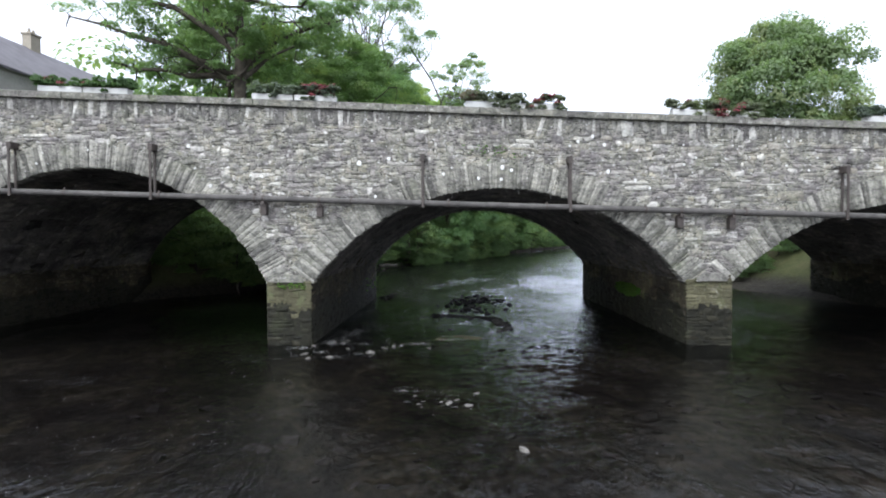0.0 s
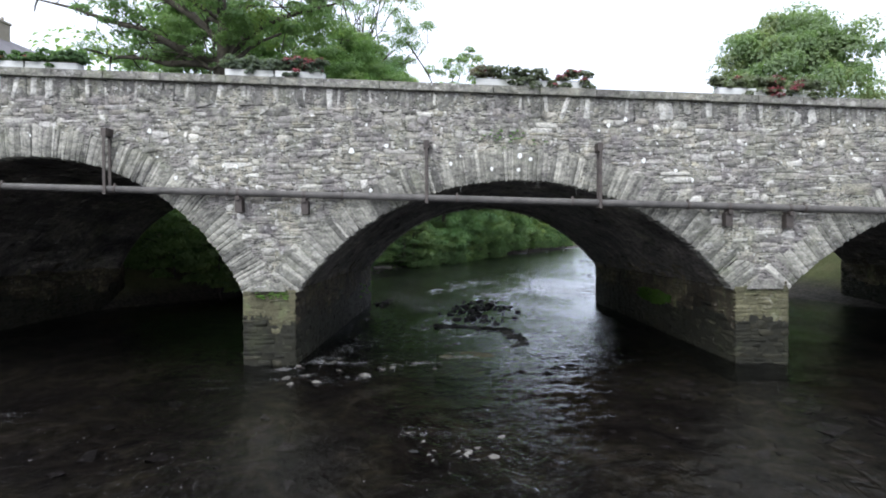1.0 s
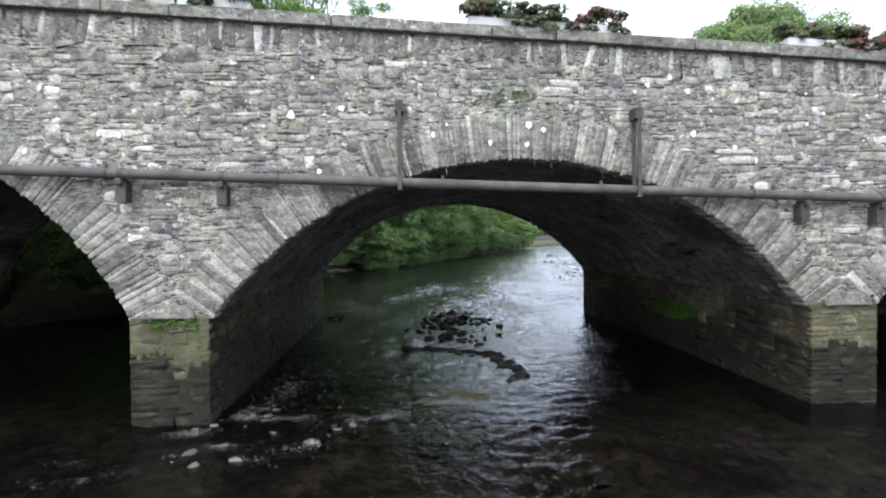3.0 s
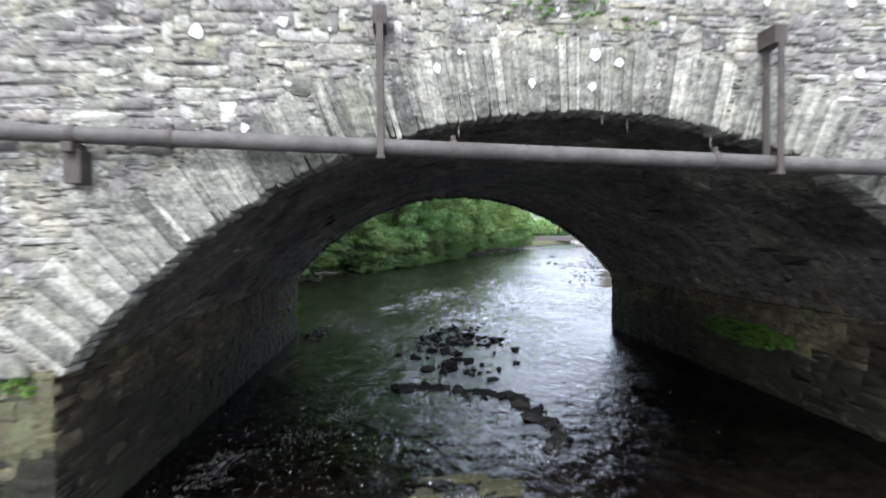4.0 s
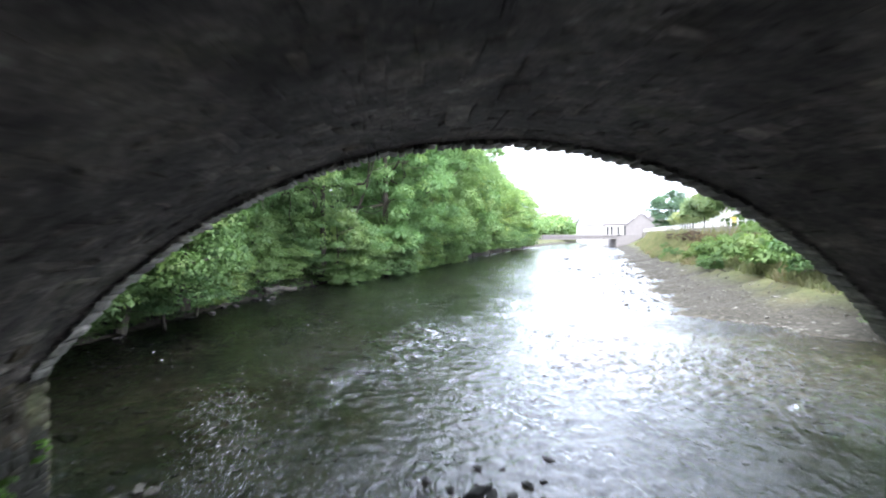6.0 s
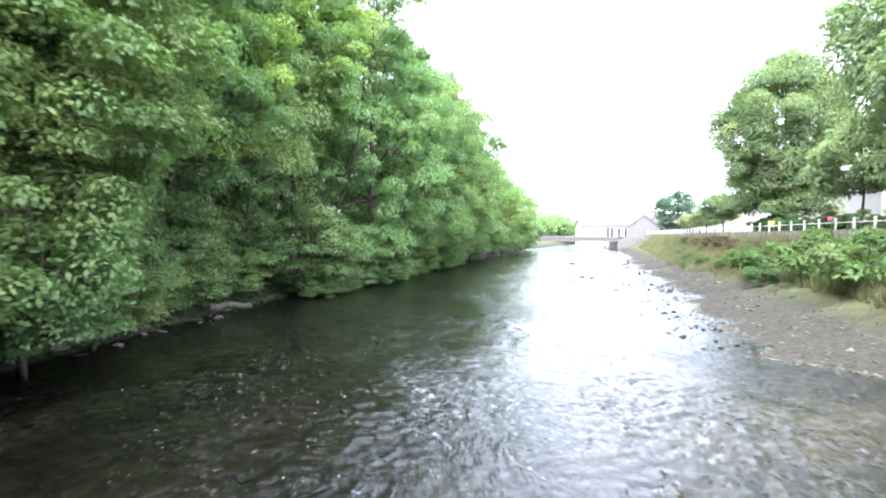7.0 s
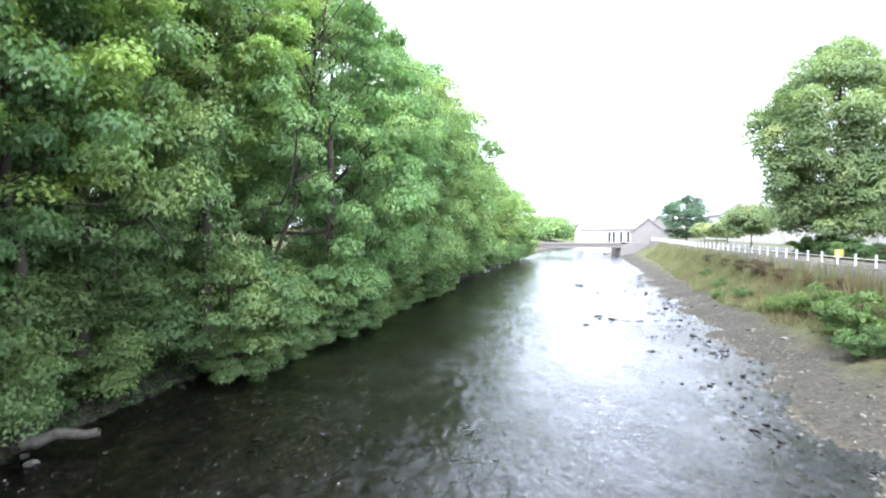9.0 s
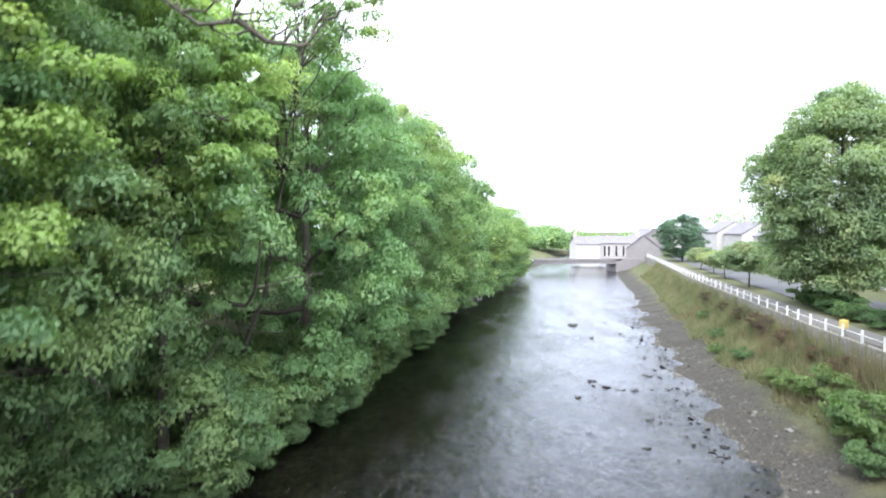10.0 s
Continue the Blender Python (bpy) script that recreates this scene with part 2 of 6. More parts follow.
def ground_material():
    m, n, l, b = material("bank_ground", 0.95, spec=0.15)
    vec = world_coords(n, l)
    a = noise_tex(n, l, vec, 0.35, 6, 0.7)
    f = noise_tex(n, l, vec, 6, 5, 0.7)
    grass = ramp(n, l, a, [(0.3, (0.034, 0.045, 0.017)), (0.5, (0.06, 0.064, 0.028)), (0.7, (0.085, 0.072, 0.04))])
    soil = ramp(n, l, f, [(0.3, (0.015, 0.014, 0.011)), (0.7, (0.048, 0.043, 0.035))])
    sep = n.new("ShaderNodeSeparateXYZ")
    l.new(vec, sep.inputs[0])
    zz = math_node(n, l, 'ADD', sep.outputs[2], math_node(n, l, 'MULTIPLY', a, 1.0))
    fac = n.new("ShaderNodeMapRange")
    fac.inputs[1].default_value, fac.inputs[2].default_value = 0.9, 1.5
    l.new(zz, fac.inputs[0])
    col = mix(n, l, fac.outputs[0], soil, grass)
    col = mix(n, l, 0.5, col, ramp(n, l, f, [(0.3, (0.6, 0.6, 0.6)), (0.7, (1.35, 1.35, 1.35))]), 'MULTIPLY')
    # the bed under the water: gravel, dark silt and olive weed
    patch = noise_tex(n, l, world_coords(n, l, (1.0, 0.6, 1.0)), 0.55, 6, 0.7, 0.5)
    stone = noise_tex(n, l, vec, 3.4, 5, 0.75, 0.3)
    bed = ramp(n, l, patch, [(0.36, (0.018, 0.015, 0.012)), (0.48, (0.042, 0.036, 0.027)), (0.56, (0.058, 0.053, 0.031)), (0.68, (0.105, 0.092, 0.074))])
    bed = mix(n, l, 0.8, bed, ramp(n, l, stone, [(0.40, (0.3, 0.3, 0.3)), (0.52, (1, 1, 1)), (0.66, (2.0, 1.95, 1.85))]), 'MULTIPLY')
    wet = n.new("ShaderNodeMapRange")
    wet.inputs[1].default_value, wet.inputs[2].default_value = 0.06, -0.04
    l.new(sep.outputs[2], wet.inputs[0])
    col = mix(n, l, wet.outputs[0], col, bed)
    l.new(col, b.inputs["Base Color"])
    bump(n, l, b, f, 0.8, 0.06)
    return m


ground_mat = ground_material()


def leaf_material(name, dark, light, accent, amount=0.12):
    m, n, l, b = material(name, 0.6, spec=0.2)
    g = n.new("ShaderNodeNewGeometry")
    o = n.new("ShaderNodeObjectInfo")
    vec = world_coords(n, l)
    big = noise_tex(n, l, vec, 0.45, 3, 0.6)
    col = ramp(n, l, big, [(0.3, dark), (0.7, light)])
    col = mix(n, l, 0.6, col, ramp(n, l, g.outputs["Random Per Island"], [(0.0, (0.88, 0.9, 0.88)), (1.0, (1.12, 1.11, 1.1))]), 'MULTIPLY')
    pick = math_node(n, l, 'GREATER_THAN', noise_tex(n, l, vec, 0.21, 2, 0.5), 0.60)
    col = mix(n, l, math_node(n, l, 'MULTIPLY', pick, amount), col, accent)
    tint = ramp(n, l, o.outputs["Random"], [(0.0, (0.82, 0.9, 0.9)), (0.5, (1.0, 1.0, 1.0)), (1.0, (1.15, 1.08, 0.9))])
    col = mix(n, l, 1.0, col, tint, 'MULTIPLY')
    l.new(col, b.inputs["Base Color"])
    tr = n.new("ShaderNodeBsdfTranslucent")
    l.new(mix(n, l, 1.0, col, (1.05, 1.2, 0.68), 'MULTIPLY'), tr.inputs["Color"])
    ms = n.new("ShaderNodeMixShader")
    ms.inputs[0].default_value = 0.5
    l.new(b.outputs[0], ms.inputs[1])
    l.new(tr.outputs[0], ms.inputs[2])
    l.new(ms.outputs[0], n["Material Output"].inputs[0])
    return m


leaf_alder = leaf_material("alder_leaves", (0.098, 0.165, 0.08), (0.192, 0.279, 0.124), (0.275, 0.342, 0.136), 0.5)
# alder green lightened for lit tree tops, darkened for the shaded low bushes
leaf_alder_lit = leaf_material("lit_alder_leaves", (0.124, 0.208, 0.1), (0.236, 0.34, 0.152), (0.325, 0.405, 0.165), 0.5)
leaf_willow_shaded = leaf_material("shaded_willow_leaves", (0.078, 0.133, 0.064), (0.15, 0.221, 0.096), (0.215, 0.268, 0.106), 0.5)
leaf_lime = leaf_material("lime_leaves", (0.145, 0.19, 0.105), (0.235, 0.275, 0.15), (0.315, 0.305, 0.165), 0.5)
leaf_street = leaf_material("street_lime_leaves", (0.105, 0.16, 0.085), (0.185, 0.235, 0.115), (0.29, 0.295, 0.13), 0.6)
leaf_dark = leaf_material("dark_leaves", (0.055, 0.098, 0.066), (0.09, 0.14, 0.095), (0.125, 0.16, 0.09), 0.3)
leaf_bush = leaf_material("bush_leaves", (0.052, 0.095, 0.042), (0.1, 0.155, 0.064), (0.15, 0.165, 0.07), 0.2)
leaf_maple = leaf_material("sycamore_leaves", (0.092, 0.155, 0.066), (0.155, 0.232, 0.092), (0.215, 0.265, 0.105), 0.5)
leaf_bright = leaf_material("bright_leaves", (0.19, 0.285, 0.10), (0.30, 0.40, 0.14), (0.39, 0.44, 0.155), 0.5)
leaf_flower = leaf_material("planter_leaves", (0.06, 0.078, 0.062), (0.12, 0.14, 0.11), (0.17, 0.125, 0.125), 0.5)


def plain(name, colour, rough=0.7, metal=0.0, vary=0.25, scale=3.0, bumps=0.3, spec=0.3):
    m, n, l, b = material(name, rough, metal, spec)
    vec = world_coords(n, l)
    a = noise_tex(n, l, vec, scale, 5, 0.65)
    f = noise_tex(n, l, vec, scale * 9, 4, 0.6)
    colour = tuple(DAMP * c for c in colour)
    c0, c1 = tuple(c * (1 - vary) for c in colour), tuple(min(1, c * (1 + vary)) for c in colour)
    col = ramp(n, l, a, [(0.3, c0), (0.7, c1)])
    col = mix(n, l, 0.35, col, ramp(n, l, f, [(0.3, (0.7, 0.7, 0.7)), (0.7, (1.25, 1.25, 1.25))]), 'MULTIPLY')
    l.new(col, b.inputs["Base Color"])
    if bumps:
        bump(n, l, b, math_node(n, l, 'ADD', a, f), bumps, 0.01)
    return m


bark_mat = plain("bark", (0.075, 0.065, 0.05), 0.95, vary=0.45, scale=4, bumps=1.0)
pipe_mat = plain("painted_pipe", (0.08, 0.074, 0.069), 0.75, 0.0, 0.4, 3.0, 0.5, 0.3)
steel_mat = plain("weathered_steel", (0.07, 0.058, 0.052), 0.65, 0.2, 0.35, 5.0)
white_mat = plain("white_paint", (0.58, 0.58, 0.56), 0.6, vary=0.08, scale=4, bumps=0.1)
soil_mat = plain("potting_soil", (0.03, 0.022, 0.015), 1.0)
red_mat = plain("red_petals", (0.23, 0.05, 0.06), 0.7, vary=0.5, scale=9)
road_mat = plain("asphalt", (0.06, 0.06, 0.062), 0.9, vary=0.2, scale=0.7)
path_mat = plain("pale_path", (0.11, 0.103, 0.092), 0.9, vary=0.15, scale=1.0)
slate_mat = plain("roof_slate", (0.13, 0.12, 0.13), 0.7, vary=0.25, scale=1.2)
render_mat = plain("white_render", (0.42, 0.40, 0.38), 0.85, vary=0.07, scale=0.8)
mill_mat = plain("grey_pink_render", (0.30, 0.27, 0.26), 0.85, vary=0.1, scale=0.8)
grey_render_mat = plain("grey_render", (0.17, 0.155, 0.155), 0.9, vary=0.1, scale=0.6)
brick_mat = plain("chimney_render", (0.36, 0.32, 0.26), 0.9, vary=0.15)
glass_mat = plain("window_glass", (0.03, 0.035, 0.04), 0.08, vary=0.1, bumps=0, spec=0.6)
yellow_mat = plain("yellow_plastic", (0.55, 0.42, 0.12), 0.5, vary=0.1)


# ---------------- mesh helpers ----------------
def mesh_from(name, verts, faces, mat_, smooth=False):
    """A mesh from arrays; faces is an (n, 3) or (n, 4) array, or a list of polygons."""
    me = bpy.data.meshes.new(name)
    if isinstance(faces, np.ndarray):
        nf, k = faces.shape
        me.vertices.add(len(verts))
        me.vertices.foreach_set("co", np.asarray(verts, dtype=np.float32).ravel())
        me.loops.add(nf * k)
        me.loops.foreach_set("vertex_index", faces.astype(np.int32).ravel())
        me.polygons.add(nf)
        me.polygons.foreach_set("loop_start", np.arange(0, nf * k, k, dtype=np.int32))
        me.polygons.foreach_set("loop_total", np.full(nf, k, dtype=np.int32))
        me.update(calc_edges=True)
    else:
        me.from_pydata([tuple(v) for v in verts], [], faces)
        me.update()
    if smooth:
        me.polygons.foreach_set("use_smooth", np.ones(len(me.polygons), dtype=bool))
    me.materials.append(mat_)
    return me


def thing(name, at, label, category, group="", kind=""):
    ob = new(name)
    ob.location = at
    ob.empty_display_size = 0.2
    return tagged(ob, label, category, group, kind)


def child(name, me, parent, label="", at=None, kind=""):
    ob = new(name, me)
    ob.parent = parent
    if at is not None:
        ob.location = at
    return tagged(ob, label, kind=kind)


def part(name, bm, mat_, parent, label="", smooth=False):
    me = bpy.data.meshes.new(name)
    bm.to_mesh(me)
    bm.free()
    me.materials.append(mat_)
    if smooth:
        me.polygons.foreach_set("use_smooth", np.ones(len(me.polygons), dtype=bool))
    return child(name, me, parent, label)


def box_bm(boxes, bevel=0.0):
    """Boxes (x0, y0, z0, x1, y1, z1) as one bmesh."""
    bm = bmesh.new()
    for x0, y0, z0, x1, y1, z1 in boxes:
        r = bmesh.ops.create_cube(bm, size=1.0)
        for v in r["verts"]:
            v.co = Vector((x0 + (v.co.x + 0.5) * (x1 - x0), y0 + (v.co.y + 0.5) * (y1 - y0), z0 + (v.co.z + 0.5) * (z1 - z0)))
    if bevel:
        bmesh.ops.bevel(bm, geom=bm.edges[:], offset=bevel, segments=2, affect='EDGES', profile=0.6)
    return bm


def tube_arrays(points, radii, sides=8, base=0):
    """Vertices and quads of a tapered tube along points."""
    pts = [Vector(p) for p in points]
    vs, fs = [], []
    for i, p in enumerate(pts):
        d = (pts[min(i + 1, len(pts) - 1)] - pts[max(i - 1, 0)]).normalized()
        u = d.cross(Vector((0.31, 0.17, 0.93)))
        if u.length < 0.05:
            u = d.cross(Vector((1, 0, 0)))
        u.normalize()
        w = d.cross(u)
        for k in range(sides):
            a = 2 * math.pi * k / sides
            vs.append(p + radii[i] * (math.cos(a) * u + math.sin(a) * w))
    for i in range(len(pts) - 1):
        for k in range(sides):
            a, b_ = base + i * sides + k, base + i * sides + (k + 1) % sides
            fs.append((a, b_, b_ + sides, a + sides))
    return vs, fs


# ---------------- lie of the land ----------------
LEFT = ([-200, -60, 10, 20, 26, 30, 40, 47, 55, 64, 73, 98, 140, 170, 230, 420], [-40, -24, -20, -18, -15.5, -12, -9.6, -8.6, -6.8, -4.4, -1.4, 8.2, 25, 37, 63, 142])
RIGHT = ([-200, -60, 10, 20, 30, 37, 42, 47, 52, 60, 71, 80, 102, 124, 156, 180, 230, 420], [30, 22, 21, 20, 17, 14.5, 13.0, 13.6, 15.8, 19.5, 23.6, 26.8, 35, 44.5, 56, 66, 86, 160])
FENCE = ([-200, 10, 30, 45, 66.2, 72.8, 77.8, 85.9, 111.8, 144, 172, 230, 420], [34, 24, 22.5, 24.5, 30.8, 32.9, 34.75, 37.6, 47, 60, 71, 94, 172])


def left_bank(y):
    return np.interp(y, *LEFT)


def right_bank(y):
    y = np.asarray(y, dtype=float)
    wave = 0.55 * np.sin(y * 0.55) + 0.4 * np.sin(y * 1.27 + 1.0) + 0.25 * np.sin(y * 2.3)
    return np.interp(y, *RIGHT) + wave * np.interp(y, [30, 38, 110, 130], [0, 1, 1.3, 0])


def fence_line(y):
    return np.interp(y, *FENCE)


def ground_height(x, y):
    lb, rb, fl = left_bank(y), right_bank(y), fence_line(y)
    dl, dr = lb - x, x - rb
    near = np.exp(-((y - 21.0) / 16.0) ** 2)
    # left bank: short steep rise, then a slow climb
    zl = np.interp(dl, [-4, 0, 1.2, 4, 12, 30, 80], [-0.9, -0.05, 0.7, 1.9, 3.6, 5.0, 7.5]) + near * np.interp(dl, [0, 3, 9], [0, 0.5, 2.0])
    # right bank: shingle shore, grassy slope up to the foot of the wall, street level beyond the fence
    w = np.maximum(fl - rb, 1.0)
    s = dr / w
    zr = np.interp(s, [-0.6, 0, 0.15, 0.42, 0.7, 0.955, 1.0], [-0.9, -0.06, 0.16, 0.55, 1.5, 2.7, 2.75])
    zr = zr + np.interp(x - fl, [0.05, 0.75], [0.0, 1.46])
    zr = zr + np.interp(x - fl, [0, 26, 70, 200], [0, 0, 2, 4]) + near * np.interp(x - fl, [0, 4], [0, 1.3])
    mid = (lb + rb) / 2
    return np.where(x < mid, zl, zr)


def graded(parts, far):
    """Grid lines of several steps, with wide ones out to the horizon."""
    inner = np.concatenate([np.arange(lo, hi - step / 2, step) for lo, hi, step in parts] + [[parts[-1][1]]])
    out = np.array([8, 20, 45, 90, 180, 400, 900, far])
    return np.concatenate([(inner[0] - out)[::-1], inner, inner[-1] + out])


rng = np.random.default_rng(5)
HUMPS = rng.normal(0, 1, (64, 64))
for _ in range(2):
    HUMPS = (HUMPS + np.roll(HUMPS, 1, 0) + np.roll(HUMPS, 1, 1) + np.roll(HUMPS, (1, 1), (0, 1))) / 4
HUMPS /= HUMPS.std()


def sample(tile, x, y, step):
    n = tile.shape[0]
    u, v = (np.asarray(x) / step) % n, (np.asarray(y) / step) % n
    i, j = u.astype(int) % n, v.astype(int) % n
    fu, fv = u - np.floor(u), v - np.floor(v)
    i1, j1 = (i + 1) % n, (j + 1) % n
    return (tile[j, i] * (1 - fu) + tile[j, i1] * fu) * (1 - fv) + (tile[j1, i] * (1 - fu) + tile[j1, i1] * fu) * fv


def bed_height(x, y):
    """The ground, with the bed of the river in low humps and hollows."""
    z = ground_height(x, y)
    hump = 0.10 * sample(HUMPS, x, y, 1.1) + 0.07 * sample(HUMPS, y * 0.7 + 9, x, 0.4)
    shoal = np.exp(-((x - 10.5) / 4.0) ** 2 - ((y - 35.0) / 5.0) ** 2)
    floor_ = -0.42 + 0.34 * shoal
    return np.where(z < -0.05, np.minimum(np.maximum(z, floor_) + hump * (1 - 0.7 * shoal), -0.05), z)


gx, gy = graded([(-34, -16, 0.6), (-16, 26, 0.3), (26, 100, 0.6)], 2500), graded([(-20, -4, 1.0), (-4, 64, 0.4), (64, 210, 1.0)], 2500)
GX, GY = np.meshgrid(gx, gy)
GZ = bed_height(GX, GY)
GZ = GZ + np.where(GZ > 0.05, 1, 0.3) * rng.normal(0, 0.05, GZ.shape)
nx, ny = len(gx), len(gy)
idx = np.arange(nx * ny).reshape(ny, nx)
quads = np.stack([idx[:-1, :-1], idx[:-1, 1:], idx[1:, 1:], idx[1:, :-1]], -1).reshape(-1, 4)
ground = new("ground", mesh_from("ground", np.stack([GX, GY, GZ], -1).reshape(-1, 3), quads, ground_mat, True))
tagged(ground, "grassy river banks of soil and shingle", "ground", kind="structure")


def ripple_tile(seed, n=512, step=0.1, peak=0.3):
    """A square tile of wind and current ripples that repeats, with unit slope."""
    rg = np.random.default_rng(seed)
    k = np.fft.fftfreq(n, step) * 2 * math.pi
    KX, KY = np.meshgrid(k, k)
    K = np.hypot(KX, KY)
    K[0, 0] = 1.0
    lam = 2 * math.pi / K
    amp = np.exp(-(np.log(lam / peak) / 0.6) ** 2) * lam * (0.7 + 0.4 * (KY / K) ** 2) / K ** 0.5
    amp[0, 0] = 0
    hgt = np.real(np.fft.ifft2(amp * np.exp(2j * math.pi * rg.random((n, n)))))
    gy_, gx_ = np.gradient(hgt, step)
    return hgt / np.sqrt((gx_ ** 2 + gy_ ** 2).mean())


TILE = ripple_tile(9)
SWELL = ripple_tile(12, 256, 0.3, 1.3)
WAVES = 0.1


def water_height(x, y):
    """Ripples of the river, stronger over the shallows and weaker in the pools."""
    zone = np.clip(0.85 + 0.5 * sample(HUMPS, x * 0.8, y * 0.45, 0.9), 0.2, 1.8)
    rough = np.interp(y, [4, 9, 14, 18, 27, 34, 48, 70], [1.0, 1.0, 1.2, 1.5, 1.7, 2.4, 2.0, 1.3])
    # shallow riffle along the right shore below the bridge
    riffle = 1.0 + 0.8 * np.exp(-((x - 8.5) / 3.5) ** 2 - ((y - 36) / 8.0) ** 2)
    return WAVES * zone * rough * riffle * sample(TILE, x, y, 0.1) + 0.02 * sample(SWELL, x * 0.7, y, 0.3)


wx = np.concatenate([np.arange(-60, -15, 2.0), np.arange(-15, 24, 0.145), np.arange(24, 60, 0.5), np.arange(60, 181, 4.0)])
wy = np.concatenate([np.arange(-220, -6, 8.0), np.arange(-6, 1, 0.4), np.arange(1, 8, 0.16), np.arange(8, 44, 0.135), np.arange(44, 90, 0.3), np.arange(90, 200, 1.0), np.arange(200, 441, 12.0)])
WX, WY = np.meshgrid(wx, wy)
WZ = water_height(WX, WY)
idx = np.arange(WX.size).reshape(WX.shape)
quads = np.stack([idx[:-1, :-1], idx[:-1, 1:], idx[1:, 1:], idx[1:, :-1]], -1).reshape(-1, 4)
water = new("water", mesh_from("water", np.stack([WX, WY, WZ], -1).reshape(-1, 3), quads, water_mat, True))
tagged(water, "dark peaty river water with ripples", "water", kind="structure")

# ---------------- the bridge ----------------
FACE, BACK, SPRING = 13.78, 26.88, 1.84
ARCHES = [(-16.0, -5.08, 5.35), (-3.74, 7.28, 4.65), (8.60, 19.2, 4.15)]
BX0, BX1 = -42.0, 46.0
RING = 0.80


def coping_top(x):
    return np.interp(x, [-60, -14.5, 12.9, 46], [7.75, 7.74, 6.42, 5.6])


def circle(arch):
    x0, x1, crown = arch
    half, rise = (x1 - x0) / 2, crown - SPRING
    r = (half * half + rise * rise) / (2 * rise)
    return (x0 + x1) / 2, crown - r, r, math.asin(half / r)


CIRCLES = [circle(a) for a in ARCHES]


def stone_arrays(cu, cv, w, h, d, rng, joint=0.012, rough=0.012, tilt=1.0):
    """Rounded, uneven stones in a plane: centres, sizes and how far each stands out. Returns (n, 24, 3) points (u, v, out) and the quads of one."""
    n = len(cu)
    sx, sy = np.array([-1, 1, 1, 1, 1, -1, -1, -1]) / 2, np.array([-1, -1, -1, 1, 1, 1, 1, -1]) / 2
    cutx, cuty = np.array([1, 1, 0, 0, 1, 1, 0, 0]), np.array([0, 0, 1, 1, 0, 0, 1, 1])
    jx, jy = rng.normal(0, rough, (n, 8)), rng.normal(0, rough, (n, 8))
    ww, hh = np.maximum(w - joint, 0.03)[:, None], np.maximum(h - joint, 0.03)[:, None]
    pts = np.zeros((n, 24, 3))
    lim = np.minimum(ww, hh) * 0.18
    cut = np.minimum(np.minimum(ww, hh) * 0.28, 0.035) * rng.uniform(0.4, 1.3, (n, 8))
    ox = sx * ww - np.sign(sx) * cutx * cut
    oy = sy * hh - np.sign(sy) * cuty * cut
    jx, jy = np.clip(jx, -lim, lim), np.clip(jy, -lim, lim)
    tilt_u, tilt_v = rng.normal(0, 0.05 * tilt, (n, 1)), rng.normal(0, 0.07 * tilt, (n, 1))
    inset = np.minimum(0.010, np.minimum(ww, hh) * 0.15)
    for k, (sh, out) in enumerate(((0.0, -0.06), (0.0, 0.0), (1.0, 1.0))):
        u = ox + jx - np.sign(sx) * inset * sh
        v = oy + jy - np.sign(sy) * inset * sh
        pts[:, k * 8:k * 8 + 8, 0] = cu[:, None] + u
        pts[:, k * 8:k * 8 + 8, 1] = cv[:, None] + v
        if k == 0:
            pts[:, :8, 2] = -0.06
        elif k == 1:
            pts[:, 8:16, 2] = (d - 0.009)[:, None] + tilt_u * u + tilt_v * v
        else:
            pts[:, 16:, 2] = d[:, None] + tilt_u * u + tilt_v * v + rng.normal(0, 0.003, (n, 8))
    q = []
    for k in range(8):
        j = (k + 1) % 8
        q += [(k, j, 8 + j, 8 + k), (8 + k, 8 + j, 16 + j, 16 + k)]
    q += [(16, 17, 18, 19), (16, 19, 20, 23), (20, 21, 22, 23)]
    return pts, np.array(q)


def join_stones(pts, q):
    n = len(pts)
    faces = (q[None, :, :] + (np.arange(n) * 24)[:, None, None]).reshape(-1, 4)
    return pts.reshape(-1, 3), faces


def courses(u0, u1, v0, v1, rng, hs=(0.07, 0.2), wm=0.23):
    """Centres and sizes of rubble laid in rough courses over a rectangle."""
    out = []
    v = v0
    while v < v1:
        h = rng.uniform(*hs)
        u = u0 - rng.uniform(0, 0.3)
        while u < u1:
            w = float(np.clip(rng.lognormal(math.log(wm), 0.45), 0.11, 0.75))
            if h > 0.13 and rng.random() < 0.3:
                out += [(u + w / 2, v + h * 0.27, w, h * 0.5), (u + w / 2, v + h * 0.77, w, h * 0.46)]
            else:
                out.append((u + w / 2, v + h / 2 + rng.normal(0, 0.008), w, h * rng.uniform(0.9, 1.1)))
            u += w
        v += h
    return np.array(out)


def random_rubble(u0, u1, v0, v1, rng, cu=0.075, cv=0.055):
    """Centres and sizes of uncoursed rubble of mixed sizes over a rectangle."""
    nu, nv = int((u1 - u0) / cu), int((v1 - v0) / cv)
    taken = np.zeros((nv, nu), bool)
    out = []
    for j in range(nv):
        i = 0
        while i < nu:
            if taken[j, i]:
                i += 1
                continue
            w = int(np.clip(rng.geometric(0.28), 1, 7)) + 1
            t = rng.random()
            h = 1 if t < 0.38 else 2 if t < 0.80 else 3 if t < 0.96 else 4
            k = 1
            while k < w and i + k < nu and not taken[j, i + k]:
                k += 1
            w, h = k, min(h, nv - j)
            taken[j:j + h, i:i + w] = True
            out.append((u0 + (i + w / 2) * cu, v0 + (j + h / 2) * cv, w * cu, h * cv))
            i += w
    return np.array(out)


